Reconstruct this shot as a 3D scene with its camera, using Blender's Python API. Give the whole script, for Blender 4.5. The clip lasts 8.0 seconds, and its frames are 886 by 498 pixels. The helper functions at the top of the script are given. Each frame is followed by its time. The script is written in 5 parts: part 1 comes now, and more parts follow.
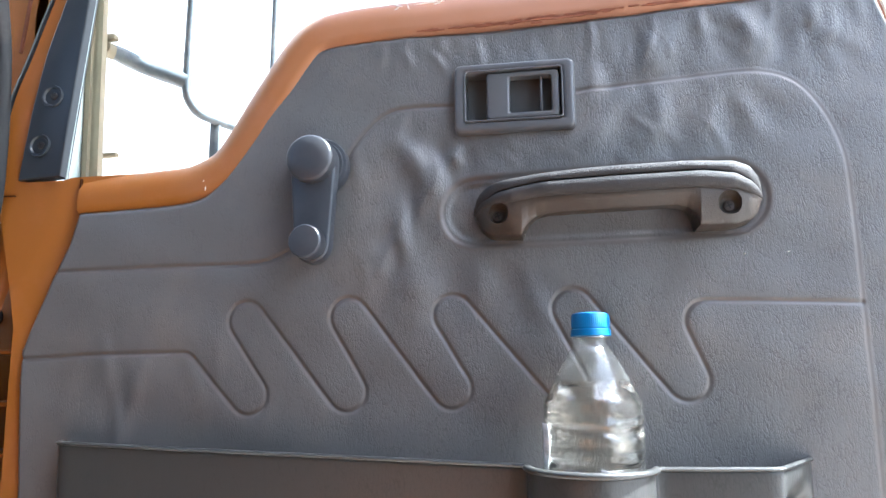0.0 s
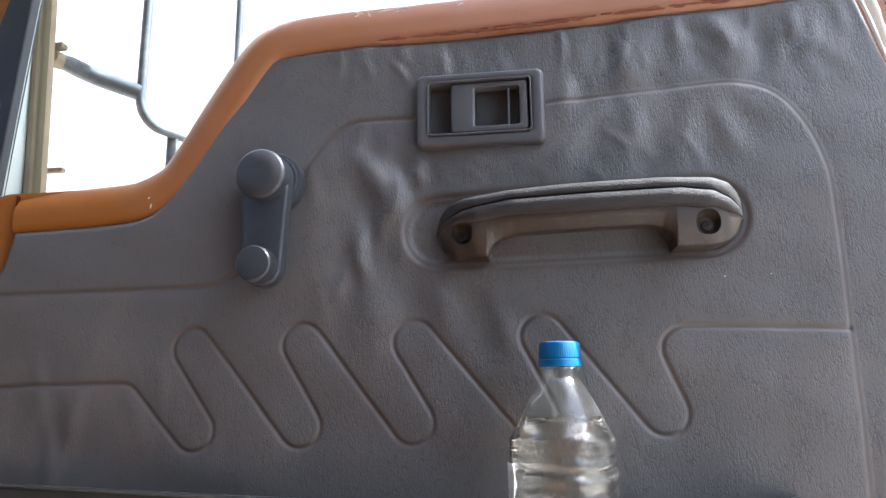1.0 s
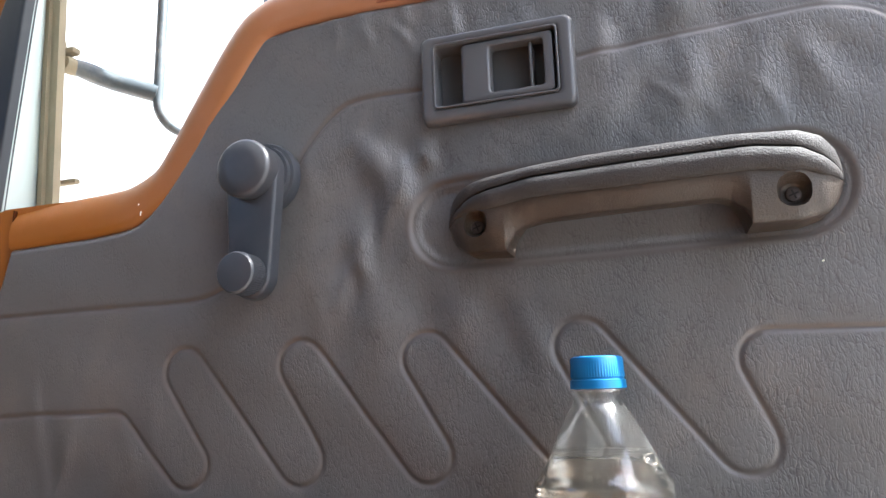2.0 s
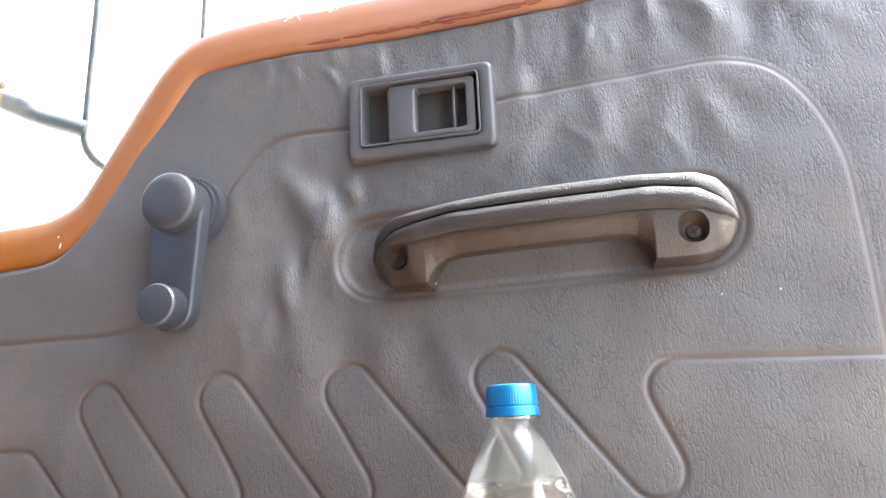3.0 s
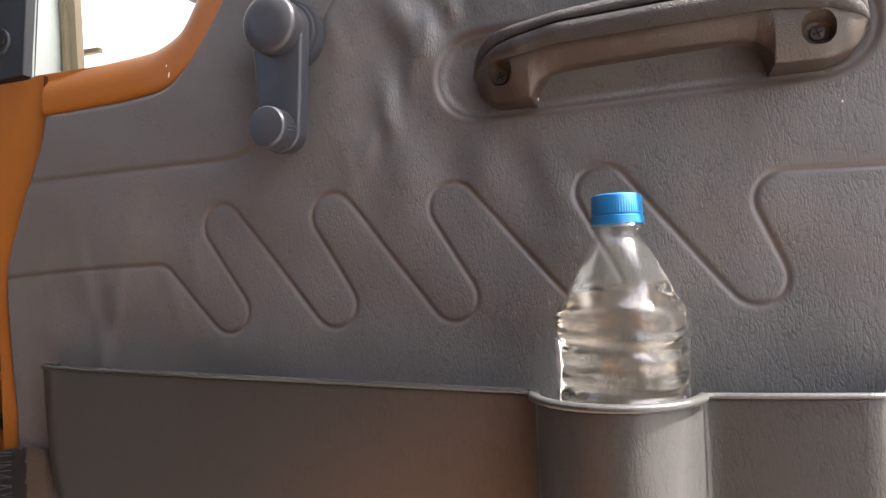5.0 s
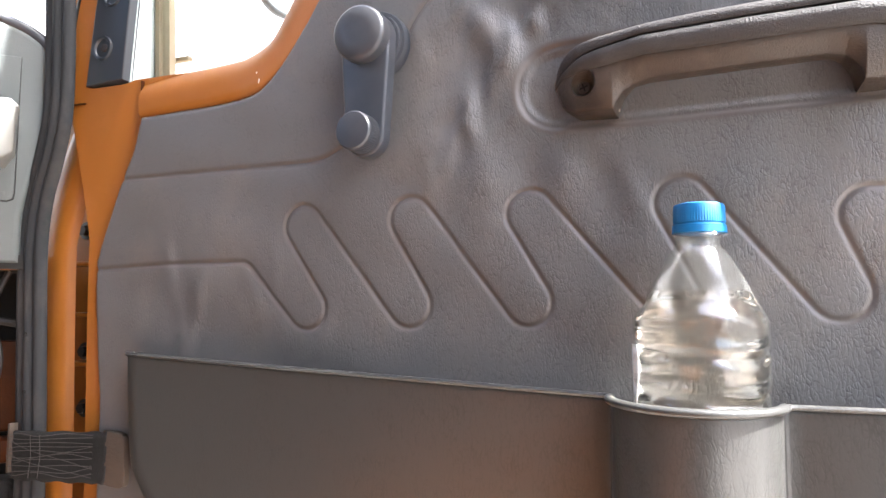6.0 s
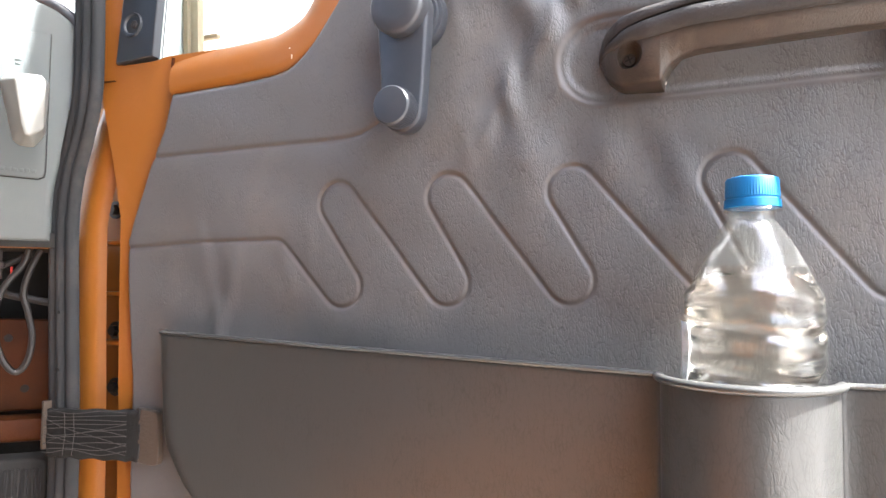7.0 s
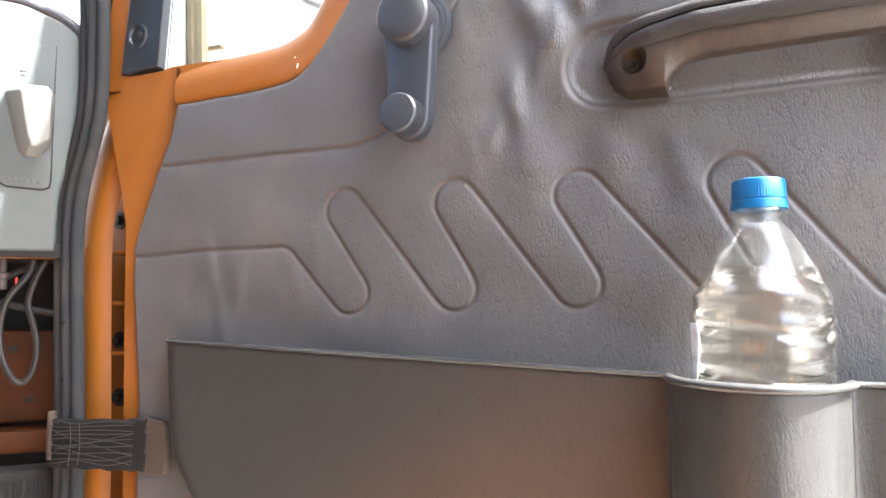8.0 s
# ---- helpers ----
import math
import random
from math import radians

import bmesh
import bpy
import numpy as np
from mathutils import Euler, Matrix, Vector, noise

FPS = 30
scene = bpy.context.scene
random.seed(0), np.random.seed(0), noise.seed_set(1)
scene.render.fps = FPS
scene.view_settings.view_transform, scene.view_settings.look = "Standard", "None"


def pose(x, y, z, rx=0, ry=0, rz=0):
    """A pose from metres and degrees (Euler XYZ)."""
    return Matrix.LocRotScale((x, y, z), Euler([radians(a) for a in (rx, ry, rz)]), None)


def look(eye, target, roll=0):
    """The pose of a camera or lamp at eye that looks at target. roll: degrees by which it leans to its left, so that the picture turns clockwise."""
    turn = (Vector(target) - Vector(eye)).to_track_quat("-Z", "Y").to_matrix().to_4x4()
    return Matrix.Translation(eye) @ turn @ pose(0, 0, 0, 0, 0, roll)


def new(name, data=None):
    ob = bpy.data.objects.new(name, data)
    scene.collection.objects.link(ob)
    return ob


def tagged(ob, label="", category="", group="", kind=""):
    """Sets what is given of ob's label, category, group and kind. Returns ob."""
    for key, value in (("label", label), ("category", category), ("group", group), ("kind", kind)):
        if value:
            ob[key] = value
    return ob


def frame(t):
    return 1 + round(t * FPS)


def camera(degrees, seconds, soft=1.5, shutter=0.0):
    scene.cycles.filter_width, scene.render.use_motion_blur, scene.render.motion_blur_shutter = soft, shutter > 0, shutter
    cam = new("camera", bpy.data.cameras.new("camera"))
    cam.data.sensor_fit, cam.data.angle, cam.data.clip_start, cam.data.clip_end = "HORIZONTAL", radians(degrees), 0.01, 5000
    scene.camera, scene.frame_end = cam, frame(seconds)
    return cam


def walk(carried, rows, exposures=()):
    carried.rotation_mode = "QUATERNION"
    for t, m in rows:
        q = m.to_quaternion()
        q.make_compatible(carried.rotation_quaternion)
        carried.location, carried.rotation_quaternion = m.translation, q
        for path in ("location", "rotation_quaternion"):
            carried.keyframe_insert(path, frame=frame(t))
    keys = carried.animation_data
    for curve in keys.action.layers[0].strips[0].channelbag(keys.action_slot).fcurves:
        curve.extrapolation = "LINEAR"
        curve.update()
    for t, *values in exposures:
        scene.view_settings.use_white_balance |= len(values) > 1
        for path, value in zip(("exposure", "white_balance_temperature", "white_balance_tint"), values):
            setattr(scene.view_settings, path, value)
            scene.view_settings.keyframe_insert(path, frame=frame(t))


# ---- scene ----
cam = camera(65.5, 8.0)
PATH = [
    (0, (0.092, -0.612, 0.03), (-0.22, 1.331, 0.386), -0.3),
    (0.5, (0.088, -0.614, 0.029), (-0.172, 1.33, 0.421), -0.4),
    (0.8, (0.094, -0.602, 0.044), (-0.067, 1.342, 0.485), -0.8),
    (1, (0.107, -0.569, 0.044), (-0.164, 1.373, 0.441), -0.6),
    (1.2, (0.106, -0.542, 0.069), (-0.249, 1.389, 0.454), -0.9),
    (2.3, (0.164, -0.446, 0.062), (-0.424, 1.423, 0.463), -1.9),
    (2.5, (0.163, -0.454, 0.063), (-0.389, 1.413, 0.52), -2.4),
    (3, (0.168, -0.462, 0.05), (-0.219, 1.43, 0.571), -2.5),
    (3.3, (0.176, -0.464, 0.039), (-0.181, 1.463, 0.439), -2.7),
    (3.5, (0.177, -0.457, 0.034), (-0.176, 1.494, 0.295), -2.8),
    (3.7, (0.173, -0.454, 0.026), (-0.174, 1.51, 0.182), -3.1),
    (4, (0.169, -0.448, 0.029), (-0.206, 1.516, 0.036), -3.5),
    (4.2, (0.167, -0.447, 0.027), (-0.252, 1.508, 0.01), -3.1),
    (4.5, (0.162, -0.455, 0.034), (-0.335, 1.482, 0.061), -3.1),
    (5, (0.149, -0.474, 0.03), (-0.473, 1.425, 0.118), -2.2),
    (5.2, (0.151, -0.479, 0.017), (-0.531, 1.396, 0.16), -1.2),
    (6.3, (0.125, -0.493, 0.016), (-0.624, 1.355, 0.17), 0.4),
    (6.5, (0.123, -0.491, 0.014), (-0.628, 1.358, 0.153), 0.5),
    (7, (0.11, -0.492, 0.01), (-0.668, 1.347, 0.124), 0.5),
    (7.5, (0.099, -0.501, 0.008), (-0.717, 1.322, 0.132), -0.0),
    (8, (0.103, -0.498, 0.005), (-0.663, 1.343, 0.153), 0.0),
]
# the clip's camera darkens towards the bright bottle and warms its white balance
GAIN = 2.95
STOPS = [(0, 0.1, 5260, 4), (0.5, -0.25, 5330, 5), (0.8, -0.35, 5460, 7), (1, -0.6, 5510, 8), (1.2, -0.52, 5560, 8), (2.3, -0.15, 5760, 7), (2.5, 0.15, 5760, 7), (3, 0.5, 5760, 7), (3.5, 0.42, 6110, 10),
         (4, -0.02, 6460, 14), (4.5, -0.7, 6510, 14), (5, -0.35, 6260, 13), (5.2, 0.02, 6060, 12), (6.3, 0.45, 5930, 10), (6.5, 0.52, 5890, 9), (7, 0.6, 5890, 9), (7.5, 0.67, 5880, 9), (8, 0.67, 5870, 9)]
walk(cam, [(t, look(eye, target, roll)) for t, eye, target, roll in PATH], [(t, GAIN + stops, kelvin, tint) for t, stops, kelvin, tint in STOPS])

# ---- light ----
SUN = Vector((0.78, 0.105, 1.0)).normalized()
world = bpy.data.worlds.new("sky")
scene.world = world
world.use_nodes = True
wn = world.node_tree
sky = wn.nodes.new("ShaderNodeTexSky")
sky.sky_type, sky.sun_disc = "NISHITA", False
sky.sun_elevation = math.asin(SUN.z)
sky.sun_rotation = math.atan2(SUN.x, SUN.y)
sky.air_density, sky.dust_density = 1.0, 7.0
wn.nodes["Background"].inputs["Strength"].default_value = 0.15
wn.links.new(sky.outputs[0], wn.nodes["Background"].inputs["Color"])
sun = new("sun", bpy.data.lights.new("sun", "SUN"))
sun.data.energy, sun.data.angle, sun.data.color = 4.8, radians(0.6), (1.0, 0.95, 0.86)
sun.matrix_world = look((0, 0, 0), -SUN)


# ---- materials ----
def material(name, color, rough=0.5, metal=0.0, vary=0.12, vary_scale=9.0, grain=0.0, grain_scale=400.0, kind="noise",
             stain=None, stain_amount=0.0, stain_scale=14.0, spec=0.5, rough_vary=0.05, stretch=(1, 1, 1)):
    """Colour with two scales of variation, dusty stains and a fine relief."""
    m = bpy.data.materials.new(name)
    m.use_nodes = True
    n, l = m.node_tree.nodes, m.node_tree.links
    b = n["Principled BSDF"]
    b.inputs["Metallic"].default_value = metal
    b.inputs["Specular IOR Level"].default_value = spec
    co = n.new("ShaderNodeTexCoord")
    mp = n.new("ShaderNodeMapping")
    mp.inputs["Scale"].default_value = stretch
    l.new(co.outputs["Object"], mp.inputs["Vector"])
    big = n.new("ShaderNodeTexNoise")
    big.inputs["Scale"].default_value, big.inputs["Detail"].default_value = vary_scale, 6
    l.new(mp.outputs[0], big.inputs["Vector"])
    mix = n.new("ShaderNodeMix")
    mix.data_type = "RGBA"
    dark = [c * (1 - vary) for c in color]
    light = [min(1, c * (1 + vary)) for c in color]
    mix.inputs["A"].default_value, mix.inputs["B"].default_value = (*dark, 1), (*light, 1)
    l.new(big.outputs["Fac"], mix.inputs["Factor"])
    out = mix.outputs["Result"]
    if stain:
        sn = n.new("ShaderNodeTexNoise")
        sn.inputs["Scale"].default_value, sn.inputs["Detail"].default_value = stain_scale, 9
        sn.inputs["Roughness"].default_value = 0.65
        l.new(mp.outputs[0], sn.inputs["Vector"])
        ramp = n.new("ShaderNodeMapRange")
        ramp.inputs["From Min"].default_value, ramp.inputs["From Max"].default_value = 0.5, 0.75
        ramp.inputs["To Max"].default_value = stain_amount
        l.new(sn.outputs["Fac"], ramp.inputs["Value"])
        mix2 = n.new("ShaderNodeMix")
        mix2.data_type = "RGBA"
        mix2.inputs["B"].default_value = (*stain, 1)
        l.new(out, mix2.inputs["A"])
        l.new(ramp.outputs[0], mix2.inputs["Factor"])
        out = mix2.outputs["Result"]
    l.new(out, b.inputs["Base Color"])
    rr = n.new("ShaderNodeMapRange")
    rr.inputs["To Min"].default_value, rr.inputs["To Max"].default_value = rough - rough_vary, rough + rough_vary
    rn = n.new("ShaderNodeTexNoise")
    rn.inputs["Scale"].default_value, rn.inputs["Detail"].default_value = vary_scale * 3, 5
    l.new(mp.outputs[0], rn.inputs["Vector"])
    l.new(rn.outputs["Fac"], rr.inputs["Value"])
    l.new(rr.outputs[0], b.inputs["Roughness"])
    if grain:
        bump = n.new("ShaderNodeBump")
        bump.inputs["Strength"].default_value = grain
        bump.inputs["Distance"].default_value = 0.0012
        if kind == "leather":
            warp = n.new("ShaderNodeTexNoise")
            warp.inputs["Scale"].default_value, warp.inputs["Detail"].default_value = 60, 5
            l.new(mp.outputs[0], warp.inputs["Vector"])
            add = n.new("ShaderNodeMixRGB")
            add.blend_type = "ADD"
            add.inputs[0].default_value = 0.008
            l.new(mp.outputs[0], add.inputs[1])
            l.new(warp.outputs["Color"], add.inputs[2])
            def creases(stretch_, turn, scale, width):
                to = n.new("ShaderNodeMapping")
                to.inputs["Scale"].default_value, to.inputs["Rotation"].default_value = stretch_, (0, radians(turn), 0)
                l.new(add.outputs[0], to.inputs["Vector"])
                cell = n.new("ShaderNodeTexVoronoi")
                cell.feature = "DISTANCE_TO_EDGE"
                cell.inputs["Scale"].default_value = scale
                l.new(to.outputs[0], cell.inputs["Vector"])
                edge_ = n.new("ShaderNodeMapRange")
                edge_.interpolation_type = "SMOOTHSTEP"
                edge_.inputs["From Max"].default_value = width
                l.new(cell.outputs["Distance"], edge_.inputs["Value"])
                return edge_
            small, long_ = creases((1.5, 0, 0.62), 14, grain_scale * 1.2, 0.20), creases((1.65, 0, 0.30), 10, grain_scale * 0.62, 0.12)
            cr = n.new("ShaderNodeMix")
            cr.inputs["Factor"].default_value = 0.5
            l.new(small.outputs[0], cr.inputs["A"])
            l.new(long_.outputs[0], cr.inputs["B"])
            fine = n.new("ShaderNodeTexVoronoi")
            fine.feature = "SMOOTH_F1"
            fine.inputs["Scale"].default_value, fine.inputs["Smoothness"].default_value = grain_scale * 2.0, 0.6
            l.new(add.outputs[0], fine.inputs["Vector"])
            mask = n.new("ShaderNodeTexNoise")
            mask.inputs["Scale"].default_value, mask.inputs["Detail"].default_value = 38, 6
            mask.inputs["Roughness"].default_value = 0.7
            l.new(mp.outputs[0], mask.inputs["Vector"])
            mr = n.new("ShaderNodeMapRange")
            mr.inputs["From Min"].default_value, mr.inputs["From Max"].default_value = 0.38, 0.64
            mr.inputs["To Min"].default_value = 0.2
            l.new(mask.outputs["Fac"], mr.inputs["Value"])
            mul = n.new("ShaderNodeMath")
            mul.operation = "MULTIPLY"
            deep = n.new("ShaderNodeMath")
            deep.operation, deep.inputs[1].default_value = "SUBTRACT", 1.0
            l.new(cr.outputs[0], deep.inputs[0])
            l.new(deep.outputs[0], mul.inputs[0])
            # the cover is stretched smooth towards the hinge
            across = n.new("ShaderNodeSeparateXYZ")
            l.new(mp.outputs[0], across.inputs[0])
            taut = n.new("ShaderNodeMapRange")
            taut.inputs["From Min"].default_value, taut.inputs["From Max"].default_value, taut.inputs["To Min"].default_value = -0.24, 0.03, 0.4
            l.new(across.outputs["X"], taut.inputs["Value"])
            both = n.new("ShaderNodeMath")
            both.operation = "MULTIPLY"
            l.new(mr.outputs[0], both.inputs[0])
            l.new(taut.outputs[0], both.inputs[1])
            l.new(both.outputs[0], mul.inputs[1])
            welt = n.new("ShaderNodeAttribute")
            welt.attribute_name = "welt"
            plain = n.new("ShaderNodeMath")
            plain.operation, plain.inputs[1].default_value, plain.inputs[2].default_value = "MULTIPLY_ADD", -0.85 * grain, grain
            l.new(welt.outputs["Fac"], plain.inputs[0])
            # shade of the creases, multiplied into the base colour
            crease_shade = n.new("ShaderNodeMapRange")
            crease_shade.inputs["From Min"].default_value, crease_shade.inputs["To Min"].default_value, crease_shade.inputs["To Max"].default_value = -0.8, 0.7, 1.0
            crease_shade.inputs["From Max"].default_value = -0.1
            l.new(mul.outputs[0], crease_shade.inputs["Value"])
            shade_off_seams = n.new("ShaderNodeMath")
            shade_off_seams.operation = "MAXIMUM"
            l.new(crease_shade.outputs[0], shade_off_seams.inputs[0])
            l.new(welt.outputs["Fac"], shade_off_seams.inputs[1])
            shaded_color = n.new("ShaderNodeMixRGB")
            shaded_color.blend_type, shaded_color.inputs[0].default_value = "MULTIPLY", 1.0
            l.new(out, shaded_color.inputs[1])
            l.new(shade_off_seams.outputs[0], shaded_color.inputs[2])
            # brown mixed in along the pressed seams
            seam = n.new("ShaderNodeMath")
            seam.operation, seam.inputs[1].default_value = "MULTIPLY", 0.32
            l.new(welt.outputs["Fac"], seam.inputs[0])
            seam_brown = n.new("ShaderNodeMix")
            seam_brown.data_type = "RGBA"
            seam_brown.inputs["B"].default_value = (0.075, 0.048, 0.034, 1)
            l.new(seam.outputs[0], seam_brown.inputs["Factor"])
            l.new(shaded_color.outputs[0], seam_brown.inputs["A"])
            l.new(seam_brown.outputs["Result"], b.inputs["Base Color"])
            l.new(plain.outputs[0], bump.inputs["Strength"])
            sm = n.new("ShaderNodeMath")
            sm.operation = "MULTIPLY_ADD"
            sm.inputs[1].default_value = -0.08
            l.new(fine.outputs["Distance"], sm.inputs[0])
            l.new(mul.outputs[0], sm.inputs[2])
            l.new(sm.outputs[0], bump.inputs["Height"])
        else:
            g = n.new("ShaderNodeTexNoise")
            g.inputs["Scale"].default_value, g.inputs["Detail"].default_value = grain_scale, 5
            l.new(mp.outputs[0], g.inputs["Vector"])
            l.new(g.outputs["Fac"], bump.inputs["Height"])
        l.new(bump.outputs[0], b.inputs["Normal"])
    return m


ORANGE = (0.275, 0.098, 0.014)
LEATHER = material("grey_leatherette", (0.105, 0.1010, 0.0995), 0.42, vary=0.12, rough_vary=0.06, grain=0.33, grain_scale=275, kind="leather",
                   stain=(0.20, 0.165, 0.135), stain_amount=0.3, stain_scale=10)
POCKET = material("moulded_grey_plastic", (0.050, 0.0488, 0.0460), 0.31, vary=0.06, grain=0.13, grain_scale=260, kind="leather", rough_vary=0.02)
PLASTIC = material("satin_grey_plastic", (0.078, 0.078, 0.083), 0.34, vary=0.06, grain=0.06, grain_scale=1500,
                   stain=(0.24, 0.2, 0.17), stain_amount=0.2)
CRANK = material("dark_blue_grey_plastic", (0.034, 0.038, 0.047), 0.38, vary=0.08, grain=0.05, grain_scale=1200,
                 stain=(0.15, 0.13, 0.12), stain_amount=0.2)
HANDLE = material("brown_grey_plastic", (0.0315, 0.0225, 0.0162), 0.45, vary=0.08, grain=0.45, grain_scale=850,
                  stain=(0.25, 0.2, 0.16), stain_amount=0.3)
PAD = material("pebbled_grey_plastic", (0.042, 0.038, 0.037), 0.60, vary=0.06, spec=0.18, grain=0.7, grain_scale=850,
               stain=(0.24, 0.2, 0.17), stain_amount=0.2)
PAINT = material("orange_paint", ORANGE, 0.44, spec=0.25, vary=0.08, grain=0.05, grain_scale=240, stain=(0.36, 0.13, 0.055), stain_amount=0.6,
                 stain_scale=9)
# paler, pinker to the rear: dusty wear plus sun haze put into the colour
HAZE_FADED = PAINT.copy()
HAZE_FADED.name = "hazed_faded_orange_paint"
fn, fl = HAZE_FADED.node_tree.nodes, HAZE_FADED.node_tree.links
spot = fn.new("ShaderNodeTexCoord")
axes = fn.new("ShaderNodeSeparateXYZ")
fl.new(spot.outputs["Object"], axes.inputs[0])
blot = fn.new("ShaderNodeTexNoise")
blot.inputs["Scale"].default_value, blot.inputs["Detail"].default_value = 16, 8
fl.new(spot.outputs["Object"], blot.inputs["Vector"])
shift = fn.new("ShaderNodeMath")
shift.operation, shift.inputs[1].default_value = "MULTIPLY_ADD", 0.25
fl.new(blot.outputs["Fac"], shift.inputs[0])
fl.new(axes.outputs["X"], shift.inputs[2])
haze_fade = fn.new("ShaderNodeMapRange")
haze_fade.inputs["From Min"].default_value, haze_fade.inputs["From Max"].default_value = -0.20, 0.18
haze_fade.inputs["To Max"].default_value = 0.85
fl.new(shift.outputs[0], haze_fade.inputs["Value"])
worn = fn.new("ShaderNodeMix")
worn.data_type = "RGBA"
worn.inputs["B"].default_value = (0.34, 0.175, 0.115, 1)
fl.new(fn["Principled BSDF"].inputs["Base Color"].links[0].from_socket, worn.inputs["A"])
fl.new(haze_fade.outputs[0], worn.inputs["Factor"])
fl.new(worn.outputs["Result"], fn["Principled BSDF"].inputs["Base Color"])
RUST = material("rust_stain", (0.20, 0.062, 0.026), 0.8, vary=0.3, vary_scale=60, grain=0.3)
CHIP = material("bare_chip", (0.75, 0.7, 0.62), 0.6, vary=0.2)
BLACK = material("black_plastic", (0.02, 0.024, 0.03), 0.4, vary=0.1, grain=0.06, grain_scale=900, stain=(0.06, 0.06, 0.06),
                 stain_amount=0.4)
PALE = material("pale_grey_green_plastic", (0.40, 0.48, 0.47), 0.5, vary=0.05, grain=0.05)
# sunlight on the rear flange, put into a beige colour
LIT_BEIGE = material("sunlit_flange_beige", (0.36, 0.32, 0.27), 0.75, vary=0.2, vary_scale=40, grain=0.2)
GUIDE = material("yellowed_beige_rubber", (0.20, 0.17, 0.11), 0.75, vary=0.2, vary_scale=40, grain=0.2)
RUBBER = material("dusty_black_rubber", (0.020, 0.0215, 0.023), 0.6, spec=0.25, vary=0.2, vary_scale=25, grain=0.15, grain_scale=300,
                  stain=(0.12, 0.10, 0.085), stain_amount=0.3, stain_scale=18)
STEEL = material("dull_screw_steel", (0.07, 0.055, 0.05), 0.5, metal=0.4, vary=0.25, vary_scale=80)
BOLT = material("dirty_dark_bolt", (0.030, 0.026, 0.025), 0.5, metal=0.3, vary=0.3, vary_scale=90)
CAP = material("blue_cap_plastic", (0.0, 0.112, 0.29), 0.50, vary=0.05, grain=0.03, grain_scale=900)
DASH = material("pale_grey_dash_plastic", (0.088, 0.100, 0.099), 0.6, vary=0.07, grain=0.12, grain_scale=700, stain=(0.12, 0.125, 0.12),
                stain_amount=0.4)
KNOB = material("ivory_plastic", (0.20, 0.203, 0.19), 0.45, vary=0.05, grain=0.03)
WEBBING = material("black_leather_strap", (0.016, 0.016, 0.016), 0.7, spec=0.2, vary=0.25, vary_scale=40, grain=0.4, grain_scale=350, kind="leather")
TAB = material("worn_brown_leather", (0.070, 0.054, 0.042), 0.7, spec=0.2, vary=0.3, vary_scale=40, grain=0.5, grain_scale=300)
THREAD = material("grey_thread", (0.042, 0.039, 0.036), 0.8, vary=0.15)
# wire, metal and lining carry the footwell's shade in their colours
WIRE = material("taped_grey_wire", (0.015, 0.0125, 0.011), 0.6, vary=0.25, vary_scale=70, grain=0.2)
SHADED_ORANGE = material("shaded_orange_metal", (0.048, 0.0125, 0.002), 0.6, vary=0.35, vary_scale=30, grain=0.2, spec=0.15, stain=(0.02, 0.009, 0.004), stain_amount=0.8)
DARK = material("near_black_shade_lining", (0.009, 0.0085, 0.008), 0.85, vary=0.3, vary_scale=20, grain=0.3)
GROUND = material("dry_sandy_ground", (0.40, 0.37, 0.33), 0.9, vary=0.25, vary_scale=0.4, grain=0.3, grain_scale=8)
LABEL = material("torn_clear_label", (0.8, 0.8, 0.78), 0.4, vary=0.05)
MIRROR_FRAME = material("grey_blue_mirror_frame", (0.06, 0.075, 0.085), 0.5, vary=0.15, stain=(0.4, 0.4, 0.38), stain_amount=0.4)


